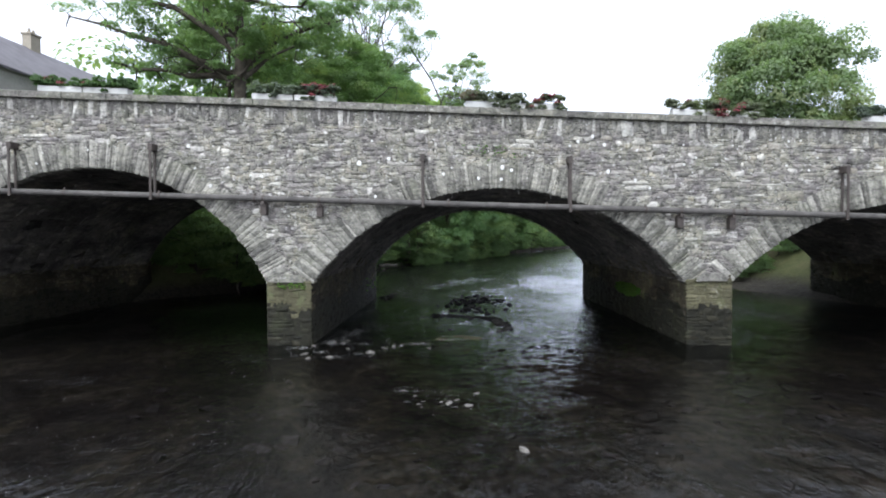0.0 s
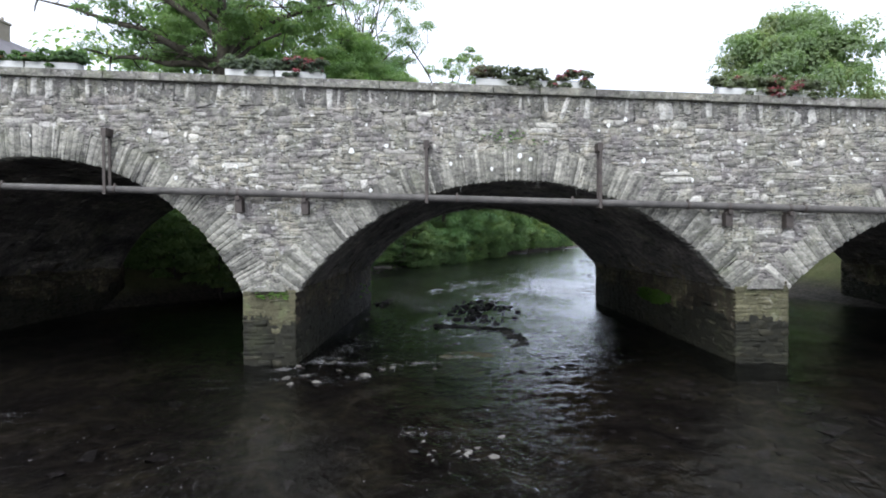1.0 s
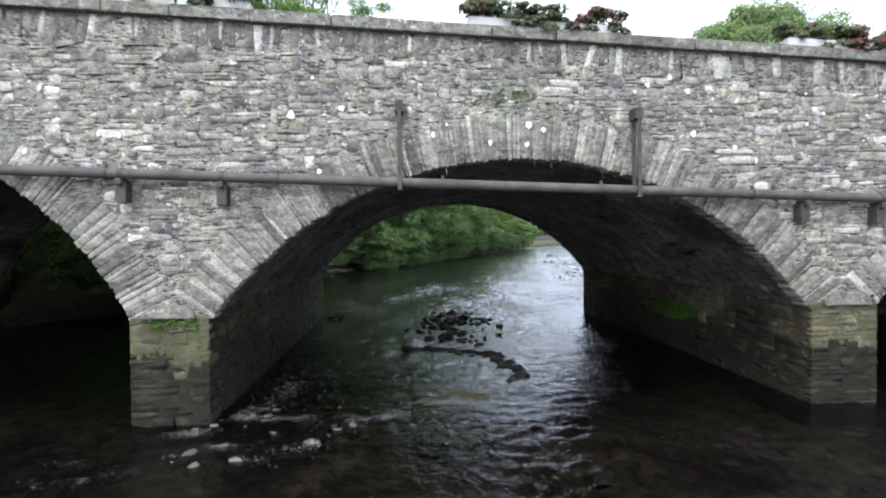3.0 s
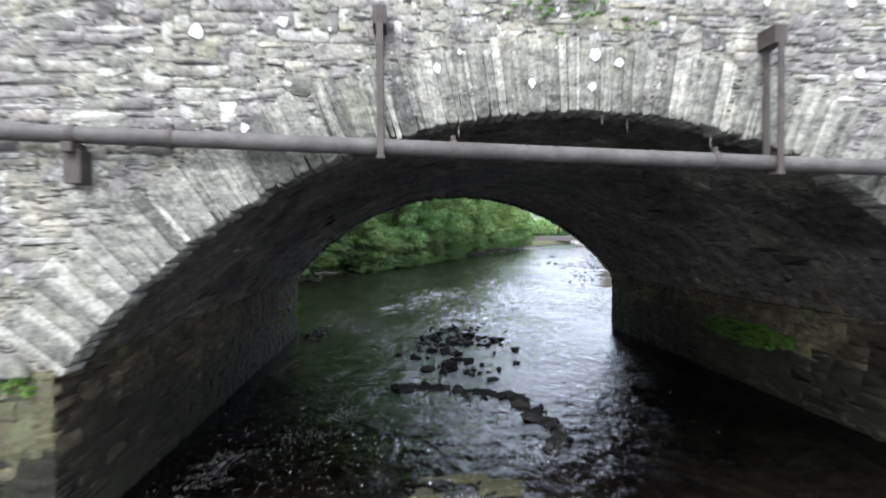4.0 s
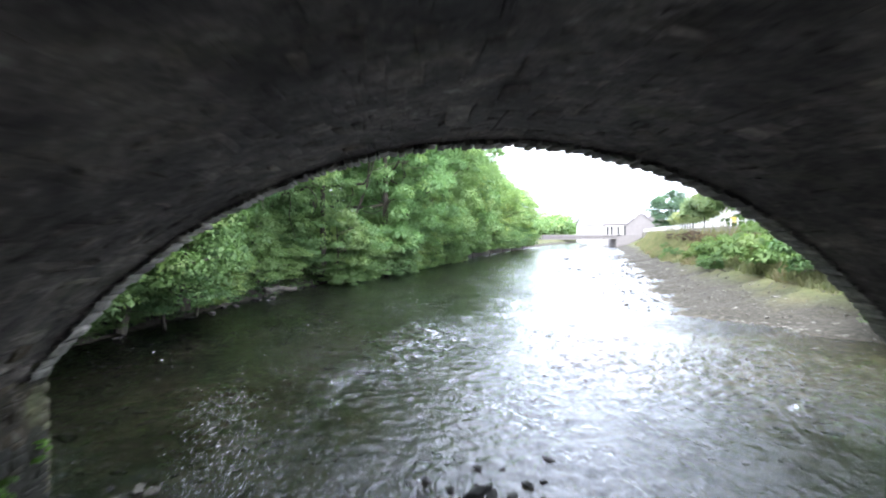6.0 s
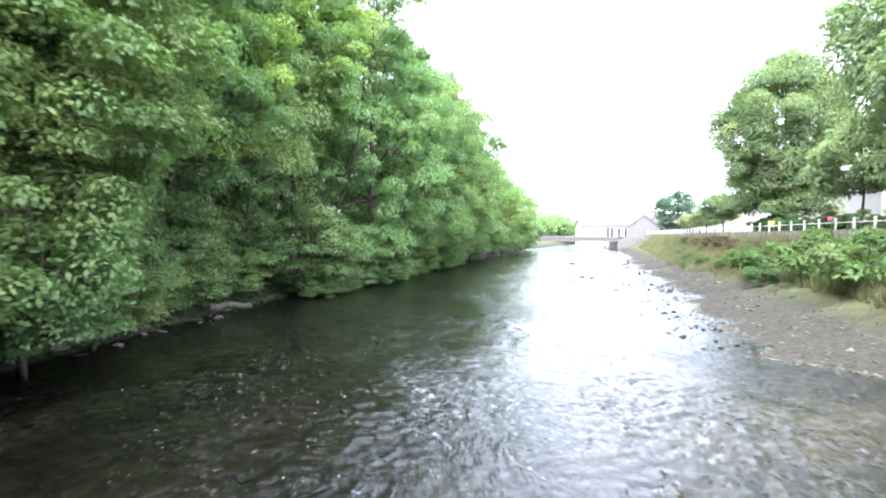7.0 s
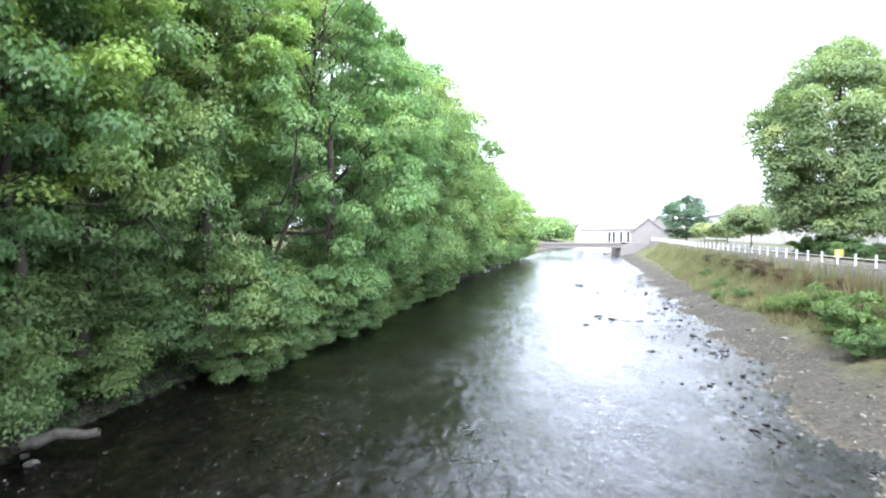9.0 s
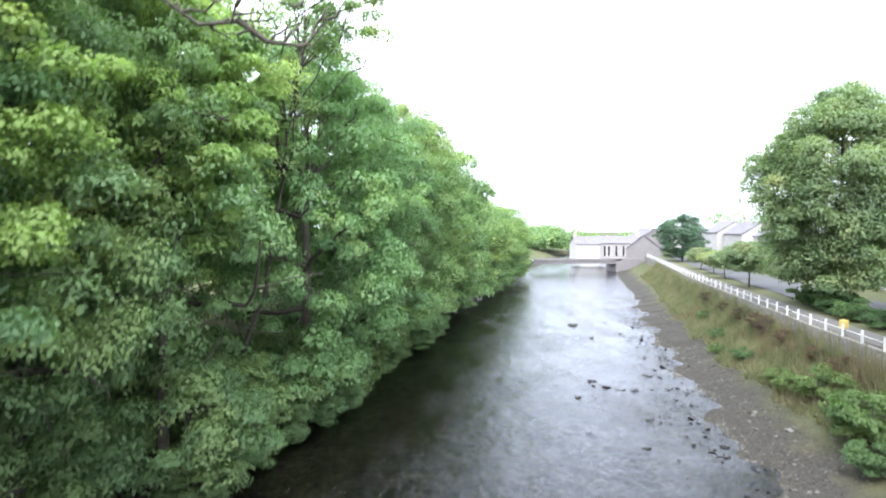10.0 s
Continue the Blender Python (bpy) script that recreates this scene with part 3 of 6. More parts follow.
bridge = thing("bridge", (1.77, 20.35, 0.0), "old grey rubble stone arch bridge standing in the river", "bridge")
BO = np.array([1.77, 20.35, 0.0])


def bridge_part(name, verts, faces, mat_, label="", parent=None, smooth=False, kind=""):
    return child(name, mesh_from(name, np.asarray(verts) - BO, faces, mat_, smooth), parent or bridge, label, kind=kind)


# core: soffits, pier sides, both faces and the deck
xs, zb = [], []


def add_column(x, z):
    xs.append(x)
    zb.append(z)


add_column(BX0, -1.2)
for arch, (cx, cz, r, half) in zip(ARCHES, CIRCLES):
    add_column(arch[0] - 0.16, -1.2)
    for a in np.linspace(-half, half, 49):
        add_column(cx + (r + 0.12) * math.sin(a), cz + (r + 0.12) * math.cos(a))
    add_column(arch[1] + 0.16, -1.2)
add_column(BX1, -1.2)
xs, zb = np.array(xs), np.array(zb)
zt = coping_top(xs) - 1.15
yf, yb = FACE + 0.026, BACK - 0.03
cols = np.concatenate([np.stack([xs, np.full_like(xs, yy), z], -1) for yy, z in ((yf, zb), (yf, zt), (yb, zt), (yb, zb))])
m_ = len(xs)
fc = []
for i in range(m_ - 1):
    for a, b_ in ((0, 1), (1, 2), (2, 3), (3, 0)):
        fc.append((a * m_ + i, a * m_ + i + 1, b_ * m_ + i + 1, b_ * m_ + i))
bridge_part("bridge_core", cols, fc, mortar_mat, "lime mortar core with vaulted soffits")

# parapet walls above the deck
for y0, y1, nm in ((yf, yf + 0.42, "parapet"), (yb - 0.42, yb, "parapet")):
    px = np.linspace(BX0, BX1, 60)
    top, bot = coping_top(px) - 0.03, coping_top(px) - 1.15
    v = np.concatenate([np.stack([px, np.full_like(px, yy), z], -1) for yy, z in ((y0, bot), (y0, top), (y1, top), (y1, bot))])
    f = []
    for i in range(59):
        for a, b_ in ((0, 1), (1, 2), (2, 3), (3, 0)):
            f.append((a * 60 + i, a * 60 + i + 1, b_ * 60 + i + 1, b_ * 60 + i))
    bridge_part(nm, v, f, mortar_mat, "mortared stone parapet wall")

# road over the bridge
px = np.linspace(BX0, BX1, 40)
v = np.concatenate([np.stack([px, np.full_like(px, yy), coping_top(px) - 1.1], -1) for yy in (yf + 0.42, yb - 0.42)])
bridge_part("roadway", v, [(i, i + 1, 40 + i + 1, 40 + i) for i in range(39)], road_mat, "asphalt carriageway")

# rubble of the upstream face
rs = np.random.default_rng(11)
wall = bridge_part("spandrel_wall", [(BX0, FACE + 0.02, -1), (BX0 + 0.1, FACE + 0.02, -1), (BX0 + 0.1, FACE + 0.02, 1), (BX0, FACE + 0.02, 1)],
                   [(0, 1, 2, 3)], mortar_mat, "grey rubble spandrel wall with white lichen spots")
cs = random_rubble(-20.5, 23.5, 1.9, 7.3, rs, 0.095, 0.062)
band_bottom = coping_top(cs[:, 0]) - 0.2 - 0.5
keep = cs[:, 1] - cs[:, 3] * 0.35 < band_bottom
over = cs[:, 1] + cs[:, 3] / 2 > band_bottom + 0.02
for (cx, cz, r, half) in CIRCLES:
    rr = np.hypot(cs[:, 0] - cx, cs[:, 1] - cz)
    keep &= ~((rr < r + RING * 0.97) & (np.abs(cs[:, 0] - cx) < r * math.sin(half) + 1.2))
for arch in ARCHES:
    keep &= ~((cs[:, 0] > arch[0] - 0.02) & (cs[:, 0] < arch[1] + 0.02) & (cs[:, 1] < SPRING + 0.2))
cs = cs[keep]
sd = rs.uniform(-0.012, 0.008, len(cs)) + np.where(rs.random(len(cs)) < 0.12, 0.012, 0)


def face_map(p):
    return np.stack([p[..., 0], FACE + 0.02 - p[..., 2], p[..., 1]], -1)


single = (np.abs(cs[:, 0] - 1.8) < 4.9) & (cs[:, 1] > 4.95)
order = np.argsort(np.abs(cs[:, 0] - 1.8) + np.where(single, 0, 1e3))
single_idx = [i for i in order[:290] if single[i]]
rest = np.setdiff1d(np.arange(len(cs)), single_idx)
pts, q = stone_arrays(cs[rest, 0], cs[rest, 1], cs[rest, 2], cs[rest, 3], sd[rest], rs, 0.008, 0.018)
v, f = join_stones(face_map(pts), q)
bridge_part("rubble", v, f, rubble_mat, "weathered grey rubble stones", wall, kind="stuff")
templates = []
for k in range(16):
    p1, q1 = stone_arrays(np.zeros(1), np.zeros(1), np.array([0.3]), np.array([0.13]), np.array([0.025]), rs, 0.008, 0.012)
    templates.append(mesh_from("stone", np.stack([p1[0, :, 0], -p1[0, :, 2], p1[0, :, 1]], -1), q1, rubble_mat))
for k, i in enumerate(single_idx):
    ob = child("stone", templates[k % 16], wall, at=Vector((cs[i, 0], FACE + 0.02 - (sd[i] - 0.025), cs[i, 1])) - Vector(BO))
    ob.scale = (cs[i, 2] / 0.3, 1, cs[i, 3] / 0.13)

# a course of stones on edge below the coping
u, out = -20.5, []
while u < 23.5:
    w = rs.uniform(0.06, 0.19)
    top = coping_top(u + w / 2) - 0.2
    hgt = rs.uniform(0.3, 0.56)
    out.append((u + w / 2, top - hgt / 2, w, hgt))
    u += w
ed = np.array(out)
pts, q = stone_arrays(ed[:, 0], ed[:, 1], ed[:, 2], ed[:, 3], rs.uniform(-0.012, 0.016, len(ed)), rs, 0.008, 0.014, 0.4)
pts[..., 0] += (pts[..., 1] - ed[:, 1][:, None]) * rs.normal(0, 0.10, len(ed))[:, None]
v, f = join_stones(face_map(pts), q)
bridge_part("edge_course", v, f, edge_mat, "course of slate stones set on edge", wall, kind="stuff")

# coping slabs
for y0, y1 in ((FACE - 0.10, FACE + 0.52), (BACK - 0.52, BACK + 0.10)):
    coping = bridge_part("coping", [(BX0, y0 + 0.1, 7.6), (BX0 + .1, y0 + 0.1, 7.6), (BX0 + .1, y1 - 0.1, 7.6), (BX0, y1 - 0.1, 7.6)], [(0, 1, 2, 3)], coping_mat, "grey mossy coping of long slabs")
    u = -21.0
    while u < 24.0:
        L = rs.uniform(1.1, 1.7)
        za, zb_ = coping_top(u), coping_top(u + L)
        bm = box_bm([(0, y0, -0.2, L - 0.012, y1, 0.0)], 0.018)
        for vv in bm.verts:
            vv.co.z += (zb_ - za) * vv.co.x / L + rs.normal(0, 0.004)
            vv.co.y += rs.normal(0, 0.004)
        bmesh.ops.translate(bm, verts=bm.verts, vec=Vector((u, 0, za)) - Vector(BO))
        part("coping_stone", bm, coping_mat, coping)
        u += L

def grain(ob, uv):
    """Lays the texture of a slate along its length: across it in u, along it in v."""
    me = ob.data
    at = np.empty(len(me.loops), dtype=np.int32)
    me.loops.foreach_get("vertex_index", at)
    layer = me.uv_layers.new(name="grain")
    layer.data.foreach_set("uv", np.asarray(uv, dtype=np.float32)[at].ravel())


# arch rings of thin slates set on edge
for ai, (cx, cz, r, half) in enumerate(CIRCLES):
    for side in (0, 1):
        if side and ai != 1:
            continue
        ring = bridge_part("arch_ring", [(cx, FACE + 0.05, cz + r + 0.1), (cx + .05, FACE + 0.05, cz + r + 0.1), (cx + .05, FACE + 0.05, cz + r + .2), (cx, FACE + 0.05, cz + r + .2)],
                           [(0, 1, 2, 3)], mortar_mat, "ring of thin slate voussoirs on edge")
        u, out = -half * r, []
        while u < half * r:
            steep = abs(u) / (half * r)
            w = min(rs.choice([0.05, 0.08, 0.1, 0.13, 0.16]) * rs.uniform(0.8, 1.2) * (1 + 0.9 * max(0, steep - 0.6)), half * r - u + 0.02)
            hgt = RING * rs.uniform(0.88, 1.06)
            out.append((u + w / 2, hgt / 2 - 0.03 + rs.normal(0, 0.012), w, hgt))
            u += w
        vo = np.array(out)
        pts, q = stone_arrays(vo[:, 0], vo[:, 1], vo[:, 2], vo[:, 3], rs.uniform(0.0, 0.022, len(vo)), rs, 0.0025, 0.006, 0.2)
        a, rad = pts[..., 0] / r, r + pts[..., 1]
        yy = (FACE + 0.026 - pts[..., 2]) if side == 0 else (BACK - 0.026 + pts[..., 2])
        back_row = pts[..., 2] < -0.03
        yy = np.where(back_row, yy + (0.3 if side == 0 else -0.3), yy)
        W = np.stack([cx + rad * np.sin(a), yy, cz + rad * np.cos(a)], -1)
        if ai == 1 and side == 0:
            for k in range(len(vo)):
                grain(bridge_part("voussoir", W[k], q, voussoir_mat, parent=ring), pts[k, :, :2])
        else:
            v, f = join_stones(W, q)
            grain(bridge_part("ring_masonry", v, f, voussoir_mat, "thin slate voussoirs", ring, kind="stuff"), pts[..., :2].reshape(-1, 2))

# pier sides: mossy stone in a darker tone than the fronts
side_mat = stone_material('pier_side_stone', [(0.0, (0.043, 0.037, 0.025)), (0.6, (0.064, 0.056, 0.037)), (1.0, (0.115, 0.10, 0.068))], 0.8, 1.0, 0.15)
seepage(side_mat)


def grid_faces(rows_, cols_):
    ii = np.arange(rows_ * cols_).reshape(rows_, cols_)
    return np.stack([ii[:-1, :-1], ii[:-1, 1:], ii[1:, 1:], ii[1:, :-1]], -1).reshape(-1, 4)


def trimmed(cb, u0, u1):
    """Courses cut off square at both ends."""
    lo, hi = np.maximum(cb[:, 0] - cb[:, 2] / 2, u0), np.minimum(cb[:, 0] + cb[:, 2] / 2, u1)
    ok = hi - lo > 0.06
    return np.stack([(lo + hi) / 2, cb[:, 1], hi - lo, cb[:, 3]], -1)[ok]


# stones of the vaults and of the pier sides under them
for ai, (arch, (cx, cz, r, half)) in enumerate(zip(ARCHES, CIRCLES)):
    # the older half of the vault stands a little higher than the widened one
    for y0, y1, lift in ((FACE + 0.3, 21.15, 0.02), (21.15, BACK - 0.28, 0.0)):
        cell = (0.15, 0.085) if ai == 1 else (0.26, 0.15)
        cb = trimmed(random_rubble(y0, y1, -half * r, half * r, rs, *cell), y0, y1)
        pts, q = stone_arrays(cb[:, 0], cb[:, 1], cb[:, 2], cb[:, 3], rs.uniform(-0.004, 0.016, len(cb)), rs, 0.004, 0.025)
        a = pts[..., 1] / r
        rad = r + 0.04 + lift - pts[..., 2]
        W = np.stack([cx + rad * np.sin(a), np.clip(pts[..., 0], y0, y1), cz + rad * np.cos(a)], -1)
        damp = np.abs(cb[:, 1]) > half * r - np.abs(rs.normal(0.25, 0.3, len(cb)))
        v, f = join_stones(W[~damp], q)
        bridge_part("vault", v, f, dark_stone_mat, "dark rubble vault", kind="stuff")
        v, f = join_stones(W[damp], q)
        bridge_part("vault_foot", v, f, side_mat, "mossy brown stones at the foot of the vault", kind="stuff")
    # old limewash that fills the joints between the stones
    for y0, y1, up in ((FACE + 0.28, 21.15, 0.02), (21.15, BACK - 0.26, 0.0)):
        sa, sy = np.linspace(-half, half, 130), np.linspace(y0, y1, 70)
        SA, SY = np.meshgrid(sa, sy)
        SR = r + 0.04 + up - 0.007 + rs.normal(0, 0.0045, SA.shape)
        ii = np.arange(SA.size).reshape(SA.shape)
        qq = np.stack([ii[:-1, :-1], ii[:-1, 1:], ii[1:, 1:], ii[1:, :-1]], -1).reshape(-1, 4)
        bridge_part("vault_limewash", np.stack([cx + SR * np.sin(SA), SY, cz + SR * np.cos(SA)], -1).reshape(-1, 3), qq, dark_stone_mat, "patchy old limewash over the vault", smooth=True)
    for x, sgn in ((arch[0], 1), (arch[1], -1)):
        cb = trimmed(courses(FACE + 0.1, BACK - 0.1, -0.7, SPRING, rs, (0.1, 0.22), 0.42), FACE + 0.0, BACK - 0.0)
        pts, q = stone_arrays(cb[:, 0], cb[:, 1], cb[:, 2], cb[:, 3], rs.uniform(0.014, 0.032, len(cb)), rs, 0.006, 0.02)
        # silt and algae that fill the joints
        sy = np.linspace(FACE + 0.02, BACK - 0.02, 110)
        edge = 1.1 + 0.15 * np.sin(sy * 1.7) + rs.normal(0, 0.05, sy.shape)
        for lo_, hi_, coat, words in ((np.full(110, -0.8), edge, algae_shade_mat, "wet slime over the pier foot, toned darker for shade"), (edge, np.full(110, SPRING), side_mat, "silt and algae over the pier side")):
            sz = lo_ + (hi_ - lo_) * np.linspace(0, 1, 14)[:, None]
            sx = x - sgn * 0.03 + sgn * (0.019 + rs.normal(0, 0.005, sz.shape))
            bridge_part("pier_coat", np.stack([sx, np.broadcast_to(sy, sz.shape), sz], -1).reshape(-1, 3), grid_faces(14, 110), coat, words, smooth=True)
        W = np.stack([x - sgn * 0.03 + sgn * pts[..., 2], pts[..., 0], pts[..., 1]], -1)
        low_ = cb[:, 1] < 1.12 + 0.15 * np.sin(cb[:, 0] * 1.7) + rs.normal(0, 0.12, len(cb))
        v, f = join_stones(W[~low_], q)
        bridge_part("pier_side", v, f, side_mat, "dark mossy stones of the pier side", kind="stuff")
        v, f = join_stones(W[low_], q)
        bridge_part("pier_foot", v, f, algae_shade_mat, "wet algae stones, toned darker for shade", kind="stuff")

# pier fronts
for x0, x1 in ((-20.5, -16.0), (-5.08, -3.74), (7.28, 8.60), (19.2, 24.0)):
    cb = courses(x0, x1, -0.7, SPRING + 0.02, rs, (0.09, 0.2), 0.42)
    lo, hi = np.maximum(cb[:, 0] - cb[:, 2] / 2, x0), np.minimum(cb[:, 0] + cb[:, 2] / 2, x1)
    ok = hi - lo > 0.05
    cb, lo, hi = cb[ok], lo[ok], hi[ok]
    pts, q = stone_arrays((lo + hi) / 2, cb[:, 1], hi - lo, cb[:, 3], rs.uniform(0.06, 0.072, len(cb)), rs, 0.006, 0.016)
    # slime and old mortar that fill the joints
    nk = max(8, int((x1 - x0) / 0.07))
    sx = np.linspace(x0 + 0.01, x1 - 0.01, nk)
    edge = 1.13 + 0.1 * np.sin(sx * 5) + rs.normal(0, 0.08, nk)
    for lo_, hi_, coat, words in ((np.full(nk, -0.8), edge, algae_shade_mat, "wet slime over the pier foot, toned darker for shade"), (edge, np.full(nk, SPRING), pier_mat, "old mortar and algae over the pier front")):
        sz = lo_ + (hi_ - lo_) * np.linspace(0, 1, 14)[:, None]
        sy = FACE + 0.02 - 0.062 + rs.normal(0, 0.004, sz.shape)
        bridge_part("pier_coat", np.stack([np.broadcast_to(sx, sz.shape), sy, sz], -1).reshape(-1, 3), grid_faces(14, nk), coat, words, smooth=True)
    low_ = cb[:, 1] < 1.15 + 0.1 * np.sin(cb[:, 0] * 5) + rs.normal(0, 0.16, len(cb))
    v, f = join_stones(face_map(pts[~low_]), q)
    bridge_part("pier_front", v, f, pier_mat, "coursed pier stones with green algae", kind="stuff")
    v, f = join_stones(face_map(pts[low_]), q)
    bridge_part("pier_foot", v, f, algae_shade_mat, "wet algae stones, toned darker for shade", kind="stuff")
    # and downstream
    W = np.stack([pts[..., 0], BACK - 0.02 + pts[..., 2], pts[..., 1]], -1)
    v, f = join_stones(W, q)
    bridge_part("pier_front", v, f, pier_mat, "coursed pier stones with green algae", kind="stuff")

for x, w, hgt in ((-4.41, 0.95, 0.24), (7.98, 0.92, 0.26)):
    bm = bmesh.new()
    prof = [(-w / 2, 0), (w / 2, 0), (w / 2 * 0.96, hgt * 0.4), (w * 0.36, hgt * 0.95), (-w * 0.3, hgt), (-w / 2 * 0.88, hgt * 0.5)]
    a_ = [bm.verts.new((x + px_, FACE - 0.13, SPRING + 0.02 + pz)) for px_, pz in prof]
    b_ = [bm.verts.new((x + px_ * 0.9, FACE + 0.05, SPRING + 0.02 + pz * 0.95)) for px_, pz in prof]
    bm.faces.new(a_)
    bm.faces.new(b_[::-1])
    for k in range(6):
        bm.faces.new((a_[k], b_[k], b_[(k + 1) % 6], a_[(k + 1) % 6]))
    bmesh.ops.recalc_face_normals(bm, faces=bm.faces)
    bmesh.ops.bevel(bm, geom=bm.edges[:], offset=0.02, segments=2, affect='EDGES')
    bmesh.ops.translate(bm, verts=bm.verts, vec=-Vector(BO))
    part("springer_stone", bm, coping_mat, bridge, "pale slab on top of the pier")

# plain faces of the downstream side
cs2 = courses(-20.5, 23.5, 1.9, 7.3, rs, (0.16, 0.3), 0.5)
keep = cs2[:, 1] + cs2[:, 3] / 2 < coping_top(cs2[:, 0]) - 0.2
for (cx, cz, r, half) in CIRCLES:
    keep &= ~((np.hypot(cs2[:, 0] - cx, cs2[:, 1] - cz) < r + 0.3) & (np.abs(cs2[:, 0] - cx) < r * math.sin(half) + 1.2))
cs2 = cs2[keep]
pts, q = stone_arrays(cs2[:, 0], cs2[:, 1], cs2[:, 2], cs2[:, 3], rs.uniform(0.004, 0.04, len(cs2)), rs)
v, f = join_stones(np.stack([pts[..., 0], BACK - 0.02 + pts[..., 2], pts[..., 1]], -1), q)
bridge_part("rubble", v, f, rubble_mat, "weathered grey rubble of the downstream face", kind="stuff")


# ---------------- pipe along the face ----------------
def pipe_z(x):
    return 4.168 - 0.0357 * x


PIPE_Y, PIPE_R = 13.62, 0.088
pipe = thing("water_pipe", (1.7, PIPE_Y, pipe_z(1.7)), "grey painted steel water pipe along the bridge face", "pipe")
PO = Vector((1.7, PIPE_Y, pipe_z(1.7)))
px = np.linspace(-24, 27, 52)
v, f = tube_arrays([Vector((x, PIPE_Y, pipe_z(x))) - PO for x in px], [PIPE_R] * 52, 18)
child("pipe_run", mesh_from("pipe_run", v, f, pipe_mat, True), pipe)
xf = -2.5 - 2.85 * 6
while xf < 25:
    v, f = tube_arrays([Vector((xf + dx, PIPE_Y, pipe_z(xf + dx))) - PO for dx in (-0.03, -0.03, -0.012, 0.012, 0.03, 0.03)],
                       [PIPE_R, PIPE_R + 0.016, PIPE_R + 0.02, PIPE_R + 0.02, PIPE_R + 0.016, PIPE_R], 18)
    fl = child("pipe_collar", mesh_from("pipe_collar", v, f, steel_mat), pipe, "bolted steel collar")
    bm = box_bm([(xf - 0.025, PIPE_Y - 0.03, pipe_z(xf) + PIPE_R + 0.01, xf + 0.025, PIPE_Y + 0.03, pipe_z(xf) + PIPE_R + 0.06)], 0.008)
    bmesh.ops.translate(bm, verts=bm.verts, vec=-PO)
    part("clamp_bolt", bm, steel_mat, fl)
    xf += 2.85
for x in (-17.0, -5.1, -3.44, 7.05, 8.53, 19.8):
    z = pipe_z(x) - PIPE_R
    bm = box_bm([(x - 0.05, FACE - 0.29, z - 0.10, x + 0.05, FACE, z), (x - 0.085, FACE - 0.2, z - 0.4, x + 0.085, FACE + 0.02, z - 0.06)], 0.012)
    bmesh.ops.translate(bm, verts=bm.verts, vec=-PO)
    br = part("pipe_bracket", bm, steel_mat, pipe, "rusty steel support bracket")
    v, f = tube_arrays([Vector((x + dx, PIPE_Y, pipe_z(x))) - PO for dx in (-0.035, -0.035, 0.035, 0.035)], [PIPE_R, PIPE_R + 0.014, PIPE_R + 0.014, PIPE_R], 18)
    child("strap", mesh_from("strap", v, f, steel_mat), br)

for i, (x, top) in enumerate(((-12.63, 6.08), (-8.40, 5.98), (-0.40, 5.60), (3.87, 5.50), (11.72, 5.16))):
    h = thing("pipe_hanger", (x, PIPE_Y, pipe_z(x)), "rusty steel hanger holding the pipe from the wall", "pipe hanger", "hangers along the pipe")
    zt_ = top - pipe_z(x)
    part("beam", box_bm([(-0.07, -0.13, zt_ - 0.2, 0.07, 0.18, zt_)], 0.012), steel_mat, h, "steel beam cantilevered from the wall")
    part("hanger_bar", box_bm([(-0.035, -0.135, -0.13, 0.035, -0.105, zt_)], 0.006), steel_mat, h)
    part("hanger_bar", box_bm([(-0.035, 0.10, -0.13, 0.035, 0.128, zt_ - 0.1)], 0.006), steel_mat, h)
    part("strap", box_bm([(-0.045, -0.14, -0.135, 0.045, 0.14, -0.1)], 0.006), steel_mat, h)


# moss and small plants rooted in the masonry
rm = np.random.default_rng(77)
moss_mat = leaf_material("moss", (0.05, 0.12, 0.022), (0.09, 0.19, 0.035), (0.13, 0.2, 0.05), 0.3)


def moss(points, radius, per, size, label):
    v, f = leaf_arrays(points, np.full(len(points), radius), per, size, rm, 0.5)
    bridge_part("moss", v, f, moss_mat, label, kind="stuff")


def build_moss():
    k = 260
    along = rm.uniform(0, 1, k) ** 0.8
    moss(np.stack([np.full(k, 7.25), 20.75 - 3.0 * along, 1.18 + rm.uniform(-1, 0.6, k) * 0.32 * np.sin(math.pi * np.clip(along, 0.08, 0.92)) ** 0.6], -1), 0.085, 40, 0.045, "bright green moss along the pier ledge")
    k = 14
    moss(np.stack([np.full(k, -3.70), rm.uniform(23.15, 26.75, k), 0.9 + rm.normal(0, 0.12, k)], -1), 0.08, 20, 0.06, "green moss on the pier side")
    k = 30
    moss(np.stack([rm.uniform(-4.75, -3.9, k), np.full(k, FACE - 0.06), 1.78 + rm.normal(0, 0.06, k)], -1), 0.06, 20, 0.05, "green moss below the springer stone")
    k = 26
    moss(np.stack([rm.normal(1.6, 0.5, k), np.full(k, FACE - 0.02), rm.normal(5.75, 0.14, k)], -1), 0.045, 14, 0.04, "small ferns in the wall joints")


# round crusts of white lichen on the face
lichen_mat = plain("white_lichen", (0.72, 0.72, 0.69), 0.95, vary=0.25, scale=30, bumps=0.4)
